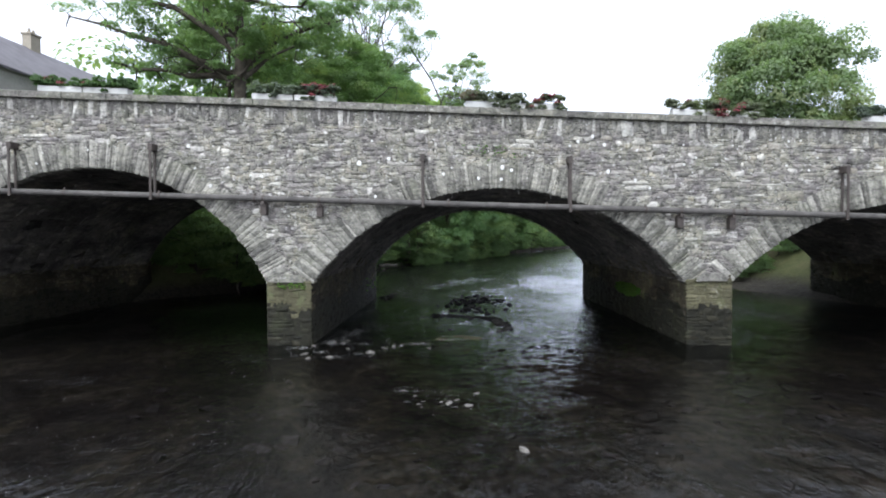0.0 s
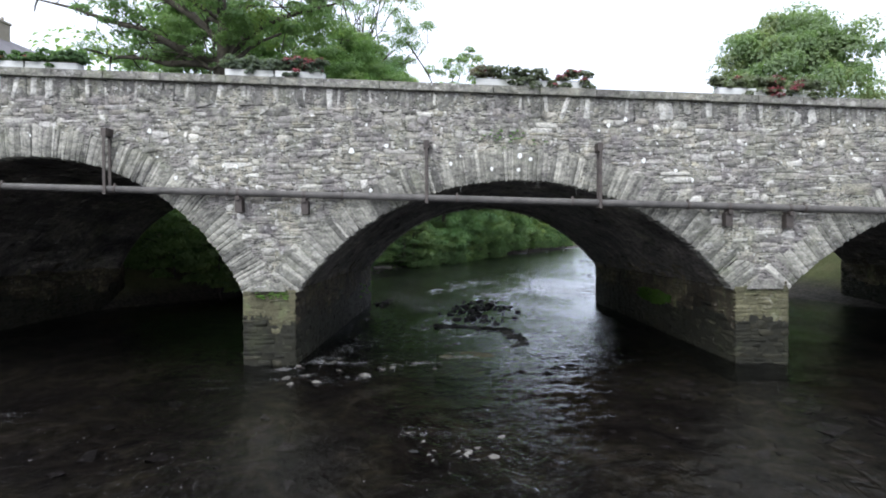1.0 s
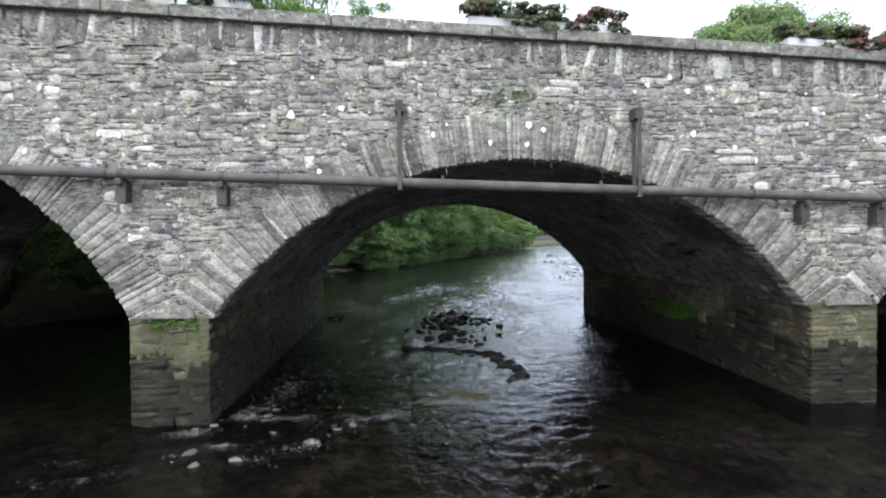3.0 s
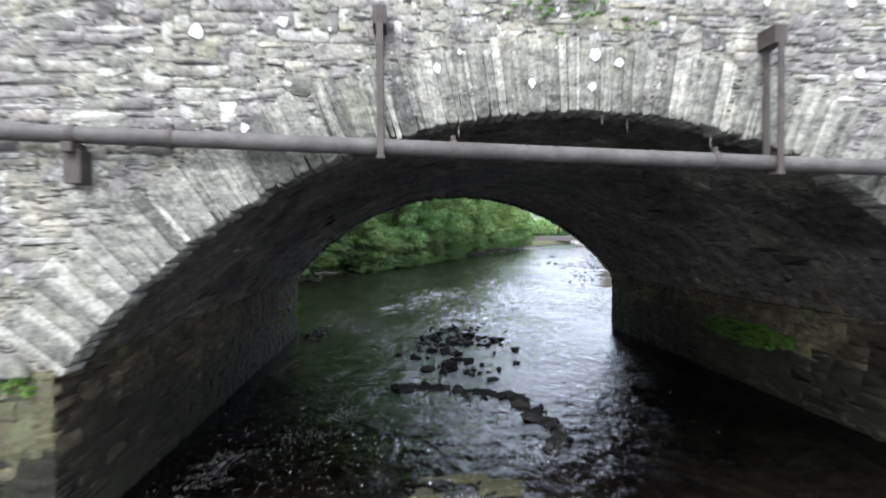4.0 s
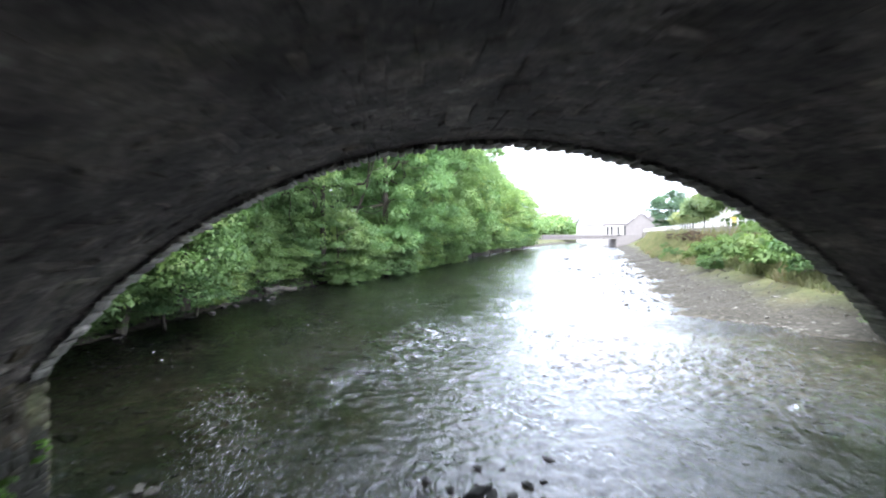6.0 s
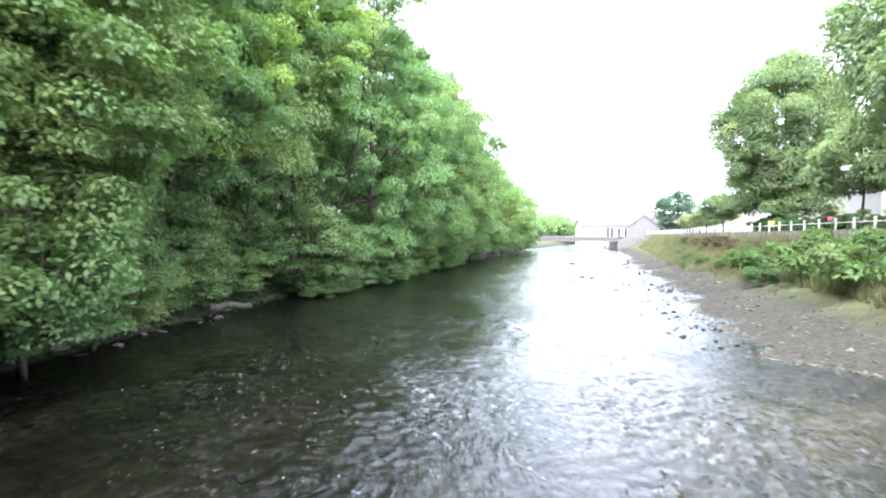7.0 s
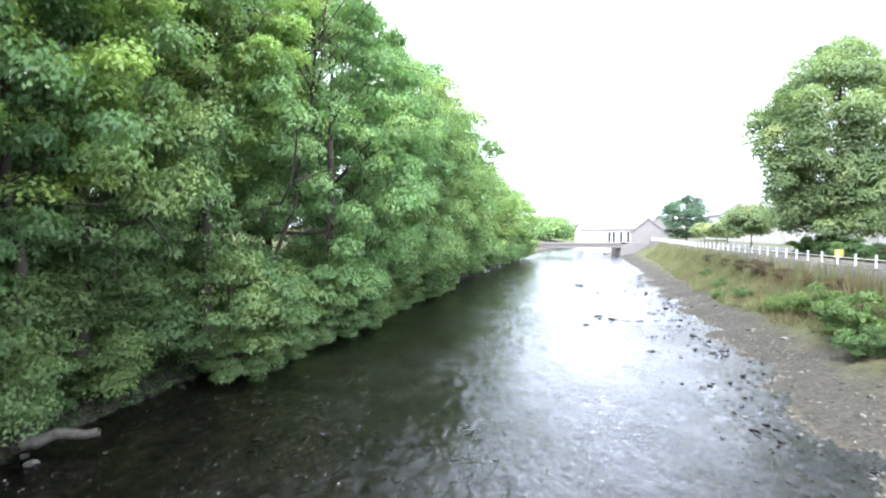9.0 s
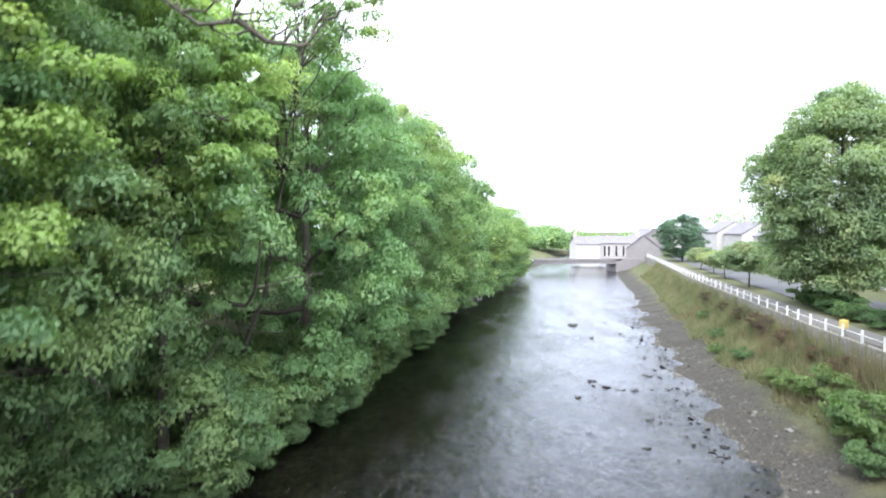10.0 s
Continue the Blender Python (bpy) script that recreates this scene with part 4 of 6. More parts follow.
crusts = [(1.93, 5.23, 0.075), (2.2, 5.14, 0.06), (0.2, 5.05, 0.055), (1.23, 4.91, 0.05), (1.9, 4.88, 0.055), (1.1, 4.72, 0.045), (1.37, 4.71, 0.04), (-1.82, 4.4, 0.06),
          (5.01, 5.08, 0.07), (-2.3, 5.39, 0.09), (-1.41, 5.51, 0.07), (-6.75, 4.75, 0.06), (-7.4, 5.94, 0.07), (6.2, 4.6, 0.07), (5.81, 4.83, 0.05), (4.57, 6.11, 0.06), (4.15, 5.97, 0.06), (4.91, 5.86, 0.06)]
crusts += [(rm.uniform(-14, 14), rm.uniform(4.9, 6.1), 0.012 + 0.03 * rm.random() ** 2) for _ in range(60)]
for x, z, r in crusts:
    r *= 0.78
    if any(math.hypot(x - cx, z - cz) < rr + 0.12 for cx, cz, rr, _ in CIRCLES) or z > float(coping_top(x)) - 0.3:
        continue
    n_ = 11
    rim = [(x + r * k * math.cos(a), z + 1.25 * r * k * math.sin(a)) for a, k in zip(np.linspace(0, 2 * math.pi, n_ + 1)[:-1], rm.uniform(0.7, 1.15, n_))]
    v = [(px_, FACE - 0.008, pz) for px_, pz in rim] + [(x + (px_ - x) * 1.06, FACE + 0.04, z + (pz - z) * 1.06) for px_, pz in rim]
    f = [tuple(range(n_))[::-1]] + [(i, (i + 1) % n_, n_ + (i + 1) % n_, n_ + i) for i in range(n_)]
    bridge_part("lichen", v, f, lichen_mat, "round crust of white lichen")

# pale calcite straws hanging from the edge of the vault
for k in range(6):
    a = rs.uniform(-0.5, 0.75)
    cx, cz, r, half = CIRCLES[1]
    top = Vector((cx + (r + 0.0) * math.sin(a), FACE + rs.uniform(0.1, 0.5), cz + (r + 0.02) * math.cos(a)))
    L = rs.uniform(0.08, 0.22)
    v, f = tube_arrays([top, top - Vector((0.004, 0, L * 0.6)), top - Vector((0, 0, L))], [0.006, 0.005, 0.002], 6)
    bridge_part("calcite_straw", [tuple(p) for p in v], f, white_mat, "thin white calcite straw")

# ---------------- foliage ----------------
def leaf_arrays(centres, radii, per, size, rg, flat=0.62, droop=0.25, under=-0.12):
    """Quads of leaves over the outer side of clumps."""
    n = len(centres)
    d = rg.normal(size=(n, per, 3))
    d /= np.linalg.norm(d, axis=-1, keepdims=True)
    d[..., 2] = np.where(d[..., 2] < under, -d[..., 2], d[..., 2])
    rad = radii[:, None] * rg.uniform(0.6, 1.1, (n, per))
    p = centres[:, None, :] + d * rad[..., None] * np.array([1, 1, flat])
    nrm = d * 0.9 + np.array([0, 0, 0.45]) + rg.normal(0, 0.3, (n, per, 3))
    nrm /= np.linalg.norm(nrm, axis=-1, keepdims=True)
    t = np.cross(nrm, rg.normal(size=(n, per, 3)))
    t /= np.maximum(np.linalg.norm(t, axis=-1, keepdims=True), 1e-6)
    b = np.cross(nrm, t)
    L = (size * rg.uniform(0.6, 1.25, (n, per)))[..., None]
    tip = p + t * L * 0.5 - np.array([0, 0, 1]) * L * droop
    base = p - t * L * 0.5
    s1, s2 = p + b * L * 0.3 + nrm * L * 0.07, p - b * L * 0.3 + nrm * L * 0.07
    v = np.stack([base, s1, tip, s2], axis=2).reshape(-1, 3)
    return v, np.arange(len(v)).reshape(-1, 4)


build_moss()


def branch(rg, a, b, r0, r1, bend=0.12, steps=6, jitter=0.02):
    a, b = Vector(a), Vector(b)
    L = (b - a).length
    pts = []
    off1 = Vector(rg.normal(0, bend, 3)) * L
    for i in range(steps):
        s = i / (steps - 1)
        pts.append(a.lerp(b, s) + off1 * math.sin(math.pi * s) + Vector(rg.normal(0, jitter, 3)) * L * (0 < i < steps - 1))
    return pts, [r0 + (r1 - r0) * (i / (steps - 1)) ** 0.8 for i in range(steps)]


def crown_clumps(rg, count, h0, h1, rad, top=0.75, gaps=0.0, lean=(0, 0)):
    """Clump centres filling a lumpy crown between two heights."""
    out = []
    hm, hz = (h0 + h1) / 2, (h1 - h0) / 2
    while len(out) < count:
        d = rg.normal(size=3)
        d /= np.linalg.norm(d)
        k = rg.uniform(0.45, 1.0) ** 0.5
        az = math.atan2(d[1], d[0])
        lump = 1 + 0.14 * math.sin(3 * az + 7 * d[2]) + 0.1 * math.sin(5 * az - 4 * d[2] + 2)
        z = hm + d[2] * k * hz * (0.95 if d[2] > 0 else 1.0)
        s = (z - h0) / (h1 - h0)
        prof = 1.0 if s < top else 1.0 - 0.35 * (s - top) / (1 - top)
        x, y = d[0] * k * rad * lump * prof, d[1] * k * rad * lump * prof
        if gaps and math.sin(x * 1.3 + 2) * math.sin(y * 1.1) * math.sin(z * 0.9 + 1) > 1 - gaps:
            continue
        out.append((x + lean[0] * s, y + lean[1] * s, z))
    return np.array(out)


def make_tree(name, seed, height, rad, base, leaf_mat_, label, category="tree", clumps=95, per=210, size=0.34, clump_r=(0.9, 1.7),
              gaps=0.0, lean=(0, 0), limbs=16, trunk_r=0.32, group="", extra=(), flat=0.62, boughs=(), bare=(), under=-0.12):
    """A tree at the origin: tapered trunk, limbs to the clumps, crown of loose leaves."""
    rg = np.random.default_rng(seed)
    t = thing(name, (0, 0, 0), label, category, group)
    c = crown_clumps(rg, clumps, base, height - 0.6, rad, gaps=gaps, lean=lean)
    if len(extra):
        c = np.concatenate([c, np.array(extra)])
    top = Vector((lean[0] * 0.6, lean[1] * 0.6, height * 0.78))
    pts, radii = branch(rg, (0, 0, -0.4), top, trunk_r, trunk_r * 0.22, 0.02, 9, 0.007)
    v, f = tube_arrays(pts, radii, 10)
    child("trunk", mesh_from("trunk", v, f, bark_mat, True), t)
    vs, fs, sprays = [], [], []
    for i in rg.choice(len(c), min(limbs, len(c)), replace=False):
        k = int(np.clip(np.searchsorted([p.z for p in pts], c[i][2] * 0.72), 2, 7))
        bp, br = branch(rg, pts[k], c[i], radii[k] * 0.55, 0.03, 0.09, 7)
        a, b_ = tube_arrays(bp, br, 6, len(vs))
        vs += a
        fs += b_
        for _ in range(2):
            j = rg.integers(2, 6)
            e = Vector(bp[j]) + Vector(rg.normal(0, 1, 3)) * rad * 0.22
            tp, tr = branch(rg, bp[j], e, br[j] * 0.6, 0.015, 0.12, 5)
            a, b_ = tube_arrays(tp, tr, 5, len(vs))
            vs += a
            fs += b_
    for way in boughs:
        # a long heavy bough with sprays of leaves along it
        bp = [Vector(p) + Vector(rg.normal(0, 0.12, 3)) for p in way]
        a, b_ = tube_arrays(bp, [trunk_r * 0.42 * (1 - 0.82 * i / (len(bp) - 1)) for i in range(len(bp))], 8, len(vs))
        vs += a
        fs += b_
        for i in range(1, len(bp)):
            for _ in range(5):
                o = bp[i - 1].lerp(bp[i], rg.random())
                e = o + Vector((rg.normal(-0.5, 0.9), rg.normal(0, 1.0), rg.normal(0.35, 0.6)))
                tp, tr = branch(rg, o, e, 0.05, 0.012, 0.12, 5)
                a, b_ = tube_arrays(tp, tr, 5, len(vs))
                vs += a
                fs += b_
                if rg.random() < 0.95:
                    sprays.append(e)
    for way in bare:
        # a leafless, crooked bough with twigs
        bp = [Vector(p) + Vector(rg.normal(0, 0.1, 3)) for p in way]
        a, b_ = tube_arrays(bp, [0.085 * (1 - 0.8 * i / (len(bp) - 1)) for i in range(len(bp))], 7, len(vs))
        vs += a
        fs += b_
        for i in range(1, len(bp)):
            for _ in range(3):
                o = bp[i - 1].lerp(bp[i], rg.random())
                e = o + Vector((rg.normal(0.35, 0.5), rg.normal(0, 0.4), rg.normal(0.35, 0.5)))
                tp, tr = branch(rg, o, e, 0.04, 0.01, 0.18, 6, 0.05)
                a, b_ = tube_arrays(tp, tr, 5, len(vs))
                vs += a
                fs += b_
    child("branching", mesh_from("branching", vs, fs, bark_mat, True), t)
    if sprays:
        v, q_ = leaf_arrays(np.array([tuple(p) for p in sprays]), rg.uniform(0.4, 0.9, len(sprays)), 150, size * 0.75, rg, 0.45)
        child("spray", mesh_from("spray", v, q_, leaf_mat_), t, "loose sprays of leaves along the boughs")
    v, q_ = leaf_arrays(c, rg.uniform(*clump_r, len(c)), per, size, rg, flat, under=under)
    child("crown", mesh_from("crown", v, q_, leaf_mat_), t)
    return t


def plant(src, x, y, z, turn, s=1.0, sz=None):
    ob = copy_thing(src, pose(x, y, z, 0, 0, turn))
    ob.scale = (s, s, sz or s)
    return ob


rt = np.random.default_rng(21)
ALDER = "green riverside alder with leaves down to the water"
front = [make_tree("alder_tree", 100 + i, 16.5, 5.4, 1.0, leaf_alder, ALDER, clumps=320, per=330, size=0.15, clump_r=(0.45, 1.2), group="trees along the bank", flat=0.68, under=-0.2) for i in range(3)]
coarse = [make_tree("alder_tree", 120 + i, 16.5, 5.4, 0.6, leaf_alder, ALDER, clumps=130, per=250, size=0.28, clump_r=(0.9, 1.8), flat=0.7, under=-0.25, group="trees along the bank") for i in range(3)]
low = [make_tree("willow_bush", 140 + i, 6.0, 3.4, 0.15, leaf_willow_shaded, "low leafy willow overhanging the river", "bush", clumps=60, per=270, size=0.175, clump_r=(0.6, 1.15), limbs=8, trunk_r=0.1, group="bushes along the bank") for i in range(2)]

lit_alder = make_tree("alder_tree", 104, 16.5, 5.4, 0.9, leaf_alder_lit, "green alder with an airy top, leaves lightened as if lit", clumps=300, per=240, size=0.18, clump_r=(0.45, 1.2), group="trees along the bank", flat=0.68, under=-0.2, gaps=0.1)

used_front, used_low = set(), set()


def place(src, used, x, y, z, turn, s, sz=None):
    if src.name not in used:
        used.add(src.name)
        src.location, src.rotation_euler, src.scale = (x, y, z), (0, 0, radians(turn)), (s, s, sz or s)
        return src
    return plant(src, x, y, z, turn, s, sz)


def on_bank(x, y):
    return max(0.2, float(ground_height(np.array(float(x)), np.array(float(y)))) - 0.2)


# front row along the left bank
row = [(43, 0.95, 1.1), (50, 1.0, 1.25), (56.5, 1.02, 1.36), (63, 1.1, 1.44), (70, 1.15, 1.44), (77, 1.15, 1.42), (84.5, 1.15, 1.42), (92, 1.12, 1.38),
       (100, 1.0, 1.25), (109, 1.0, 1.15), (118, 1.0, 1.05), (128, 1.05, 1.0), (139, 1.05, 0.95), (151, 1.05, 0.95), (164, 1.05, 0.95)]
for i, (y, s, sz) in enumerate(row):
    x = float(left_bank(y)) - 1.6 + rt.uniform(-0.5, 0.5) + (2.8 if 68 < y < 105 else 0)
    place(lit_alder if 60 < y < 74 else (front if y < 88 else coarse)[i % 3], used_front, x, y, float(ground_height(np.array(x), np.array(y))) + (1.5 if 45 < y < 58 else -0.2), rt.uniform(0, 360), s, sz)
# taller row behind
for i, y in enumerate((42, 50, 58, 66, 75, 85, 96, 108, 122, 138, 156)):
    x = float(left_bank(y)) - 9.5 + rt.uniform(-1.5, 1.5)
    place(coarse[(i + 1) % 3], used_front, x, y, float(ground_height(np.array(x), np.array(y))) - 0.2, rt.uniform(0, 360), 1.15, 1.3 if y < 100 else 1.05)
for i, y in enumerate((36, 40, 44.5, 60, 64, 68.5, 73.5, 80, 88, 97, 106, 116, 127, 138, 150, 162)):
    x = float(left_bank(y)) + (1.0 if y > 54 else -0.4) + rt.uniform(-0.4, 0.6)
    place(low[i % 2], used_low, x, y, 0.3, rt.uniform(0, 360), rt.uniform(0.8, 1.05))
for i in range(15):
    y = 56 + 4.4 * i
    x = float(left_bank(y)) - 2.2 + rt.uniform(-0.4, 0.4)
    place(low[i % 2], used_low, x, y, max(0.2, float(ground_height(np.array(x), np.array(y))) - 0.6), rt.uniform(0, 360), rt.uniform(0.7, 0.9), 0.6)
for i in range(12):
    y = 60.5 + 2.9 * i
    place(low[i % 2], used_low, float(left_bank(y)) + rt.uniform(1.6, 2.6), y, -0.3, rt.uniform(0, 360), rt.uniform(0.45, 0.62), 0.5)
# undergrowth behind, and beyond the side arches
for i, (x, y, s) in enumerate(((-13.5, 37.5, 0.9), (-13.0, 43, 1.0), (-12.2, 48, 1.0), (-11.5, 53, 1.1), (-10.0, 58, 1.1), (-8.5, 64, 1.1), (-10.0, 32.0, 0.8), (-13.0, 30.8, 0.75), (-15.5, 31.0, 0.7),
                               (16.5, 35.0, 0.55), (18.5, 33.0, 0.6), (-8.6, 45.3, 0.7), (-8.6, 42.0, 0.8), (-9.2, 50.0, 0.55), (-8.9, 53.4, 0.5), (-10.0, 46.8, 0.8))):
    place(low[i % 2], used_low, x, y, max(0.2, float(ground_height(np.array(x), np.array(y))) - 0.1), rt.uniform(0, 360), s)

# alders added just below the bridge, mostly unseen, to shade the left arch
for i, (x, y, k) in enumerate(((-13.6, 32.75, 0.6), (-17.6, 31.75, 0.6), (-10.2, 33.75, 0.5))):
    place(coarse[i], used_front, x, y, on_bank(x, y), 70 * i, k)
for i, (x, y, k) in enumerate(((-9.6, 29.75, 0.7), (-12.0, 28.85, 0.7), (-14.6, 29.05, 0.75), (-17.0, 28.75, 0.8), (-11.0, 30.75, 0.8))):
    place(low[i % 2], used_low, x, y, on_bank(x, y), 50 * i, k)

place(low[1], used_low, 21.5, 33.6, on_bank(21.5, 33.6), 30, 0.62)
place(low[0], used_low, 23.6, 35.4, on_bank(23.6, 35.4), 100, 0.7)
place(low[0], used_low, -25.4, 31.5, on_bank(-25.4, 31.5), 20, 1.25)
place(low[1], used_low, -22.6, 30.5, on_bank(-22.6, 30.5), 80, 0.95)
# undergrowth that hides the stems along the bank
for i in range(11):
    y = 43.5 + 1.7 * i
    x = float(left_bank(y)) - rt.uniform(2.6, 3.6)
    place(low[i % 2], used_low, x, y, on_bank(x, y) - 0.3, rt.uniform(0, 360), rt.uniform(0.8, 1.0))

for i in range(12):
    y = 36.5 + 1.0 * i
    x = float(left_bank(y)) - rt.uniform(0.1, 0.9)
    place(low[i % 2], used_low, x, y, on_bank(x, y) - 0.15, rt.uniform(0, 360), rt.uniform(0.2, 0.34), 0.25)

sycamore = make_tree("sycamore_tree", 35, 12.5, 4.9, 0.5, leaf_maple, "bright green sycamore leaning over the bank", clumps=210, per=260, size=0.17, clump_r=(0.45, 1.05), limbs=14, trunk_r=0.22, flat=0.7, under=-0.25)
sycamore.location = (-9.4, 40.2, 0.5)
bright = make_tree("sycamore_tree", 36, 21.0, 4.4, 7.0, leaf_bright, "tall yellow-green sycamore among the alders", clumps=190, per=230, size=0.19, clump_r=(0.5, 1.1), limbs=14, trunk_r=0.25, flat=0.7, under=-0.2, bare=[[(0, 0, 13.5), (0.4, -2.2, 14.4), (1.4, -2.9, 13.8), (2.2, -3.0, 13.3), (3.4, -3.0, 13.4)]])
bright.location = (-5.0, 60.8, 1.2)
bright_near = make_tree("sycamore_tree", 39, 20.0, 4.0, 5.0, leaf_bright, "yellow-green sycamore close to the bank", clumps=190, per=240, size=0.17, clump_r=(0.45, 1.05), limbs=14, trunk_r=0.22, flat=0.7, under=-0.2)
bright_near.location = (-7.8, 52.8, 1.2)
for i, (x, y, k) in enumerate(((-8.6, 51.4, 0.75), (-9.4, 49.6, 0.75), (-9.9, 46.2, 0.62))):
    place(low[i % 2], used_low, x, y, on_bank(x, y) - 0.2, 65 * i, k)
# the great limbed tree next to the bridge and the one that reaches over the river
great = make_tree("beech_tree", 31, 23.0, 8.2, 8.6, leaf_alder, "great spreading tree with heavy horizontal boughs", clumps=200, per=330, size=0.2, clump_r=(0.5, 1.2), gaps=0.25, limbs=26, lean=(-1.2, 0), trunk_r=0.62,
                  boughs=[[(0, 0, 8.2), (-1.6, 0.1, 8.6), (-3.2, 0.2, 8.7), (-5.0, 0.2, 9.1), (-6.6, 0.3, 9.4), (-8.4, 0.3, 9.8)],
                          [(-0.2, 0, 8.6), (-2.4, -0.2, 9.4), (-4.4, -0.3, 10.5), (-6.4, -0.2, 11.2), (-8.6, 0.0, 11.9), (-10.8, 0.2, 12.6)],
                          [(0, 0, 9.6), (-2.0, 0.4, 11.4), (-4.6, 0.8, 13.0), (-7.0, 1.0, 13.8), (-9.6, 1.0, 14.4)],
                          [(0, 0, 9.2), (2.0, 0.2, 11.0), (4.2, 0.4, 11.8), (6.0, 0.4, 12.2)]])
great.location = (-12.4, 30.95, 4.5)
dense = make_tree("alder_tree", 37, 19.5, 4.4, 2.5, leaf_maple, "tall dense alder between the great tree and the river", under=-0.25, clumps=150, per=420, size=0.18, clump_r=(0.8, 1.5), limbs=14, trunk_r=0.26, group="trees along the bank", flat=0.6)
dense.location = (-8.0, 42.3, 1.0)
dense.scale = (1.1, 1.1, 1.0)
reach = make_tree("ash_tree", 33, 28.5, 6.2, 15.0, leaf_alder, "tall ash reaching over the river with thin branches", clumps=120, per=330, size=0.16, clump_r=(0.6, 1.2), gaps=0.15, limbs=34, trunk_r=0.34, lean=(2.6, -1.5), flat=0.7, under=-0.25,
                  bare=[[(5.6, 0.0, 20.0), (7.6, -0.4, 17.2), (8.6, -0.7, 14.9), (8.0, -0.8, 14.0), (8.8, -0.8, 13.6), (9.6, -0.8, 13.7), (9.9, -0.8, 14.2), (10.9, -0.7, 14.2)],
                        [(8.6, -0.7, 14.9), (8.9, -0.8, 15.6), (9.5, -0.8, 15.1), (9.9, -0.6, 15.7)],
                        [(9.6, -0.8, 13.7), (10.5, -0.9, 13.1), (11.2, -0.9, 13.2), (11.6, -0.8, 13.8)]])
reach.location = (-9.3, 52.0, 1.6)

airy = make_tree("ash_tree", 38, 26.5, 4.0, 12.5, leaf_alder, "slender ash with a thin airy crown leaning over the river", clumps=120, per=230, size=0.17, clump_r=(0.4, 0.95), gaps=0.3, limbs=40, trunk_r=0.15, lean=(7.5, -1.5), flat=0.7, under=-0.25)
airy.location = (-4.6, 66.5, 0.3)

# street trees on the other bank
lime = make_tree("lime_tree", 41, 19.0, 6.0, 1.9, leaf_street, "broad yellow-green lime tree beside the street", clumps=400, per=360, size=0.24, clump_r=(0.7, 1.7), limbs=7, trunk_r=0.4, group="street trees", flat=0.88, under=-0.5,
                 extra=[(k * math.cos(a), k * math.sin(a), z) for a, k, z in zip(np.arange(36) * 2.4, np.linspace(2.2, 4.8, 36), 2.1 + (np.arange(36) * 0.37) % 2.4)])
lime.location = (40.9, 79.4, 4.2)
lime2 = make_tree("lime_tree", 42, 20.6, 7.1, 1.2, leaf_lime, "tall pale yellow-green lime tree near the bridge end", clumps=360, per=250, size=0.32, clump_r=(0.9, 1.8), limbs=7, trunk_r=0.4, group="street trees", flat=0.9, under=-0.5)
lime2.location = (32.2, 52.0, 4.2)
young = make_tree("young_tree", 43, 6.5, 2.4, 1.9, leaf_lime, "small round yellow-green street tree", clumps=60, per=210, size=0.26, clump_r=(0.5, 0.9), under=-0.5, flat=0.85, limbs=9, trunk_r=0.1, group="street trees")
young.location = (50, 108, 4.2)
young.scale = (0.95, 0.95, 0.66)
for x, y, s, sz in ((36.5, 65.5, 1.4, 1.4), (53.5, 116, 0.85, 0.6), (45.2, 96.6, 1.15, 0.88), (57.5, 126, 0.95, 0.62)):
    plant(young, x, y, 4.2, rt.uniform(0, 360), s, sz)
dark = make_tree("street_tree", 47, 13.5, 5.3, 1.6, leaf_dark, "dense dark green round street tree", clumps=130, per=130, size=0.42, clump_r=(0.9, 1.7), limbs=12, trunk_r=0.28, group="street trees", flat=0.8)
dark.location = (67.6, 149.5, 2.9)
dark.scale = (0.95, 0.95, 0.88)

# bushes on the right bank
bush = make_tree("bush", 51, 2.7, 1.9, 0.1, leaf_bush, "bright green bush on the grassy bank", "bush", clumps=36, per=95, size=0.24, clump_r=(0.4, 0.7), limbs=5, trunk_r=0.05, group="bushes on the grassy bank")
bush.location = (25.6, 60.5, 1.1)
for x, y, s in ((28.5, 70.0, 0.45), (30.2, 76.0, 0.4), (27.5, 68.0, 0.5), (33.5, 84.0, 0.4), (31.0, 80.5, 0.35), (37.0, 92.0, 0.4), (26.8, 62.8, 0.6), (24.2, 54.5, 1.15), (22.3, 49.5, 1.2), (27.6, 65.5, 0.8), (20.6, 44.0, 1.1), (19.5, 38.0, 1.2), (23.5, 58.0, 0.6)):
    plant(bush, x, y, float(ground_height(np.array(x), np.array(y))), rt.uniform(0, 360), s)

# hedge plants between street and footpath, and low growth on the other shore
for x, y, s in ((35.2, 66.6, 0.7), (34.4, 63.0, 0.7), (33.6, 60.0, 0.65), (37.6, 74.0, 0.75), (38.6, 76.6, 0.8), (40.2, 79.0, 0.85), (41.0, 81.5, 0.8), (42.2, 84.2, 0.75), (36.4, 70.8, 0.6)):
    plant(bush, x, y, 4.15, rt.uniform(0, 360), s)
for i in range(14):
    y = 45.0 + i * 1.05
    x = float(left_bank(y)) - rt.uniform(0.5, 2.6)
    plant(bush, x, y, float(ground_height(np.array(x), np.array(y))) - 0.05, rt.uniform(0, 360), rt.uniform(0.22, 0.5))

# low weeds over the soil of the other shore
k_ = 900
wy_ = rt.uniform(36, 62, k_)
wx_ = left_bank(wy_) - rt.uniform(0.05, 3.0, k_)
v, q_ = leaf_arrays(np.stack([wx_, wy_, ground_height(wx_, wy_) + 0.06], -1), rt.uniform(0.12, 0.34, k_), 26, 0.1, rt, 0.55)
tagged(new("weeds", mesh_from("weeds", v, q_, leaf_bush)), "low green and brown weeds on the muddy shore", "weeds", kind="stuff")

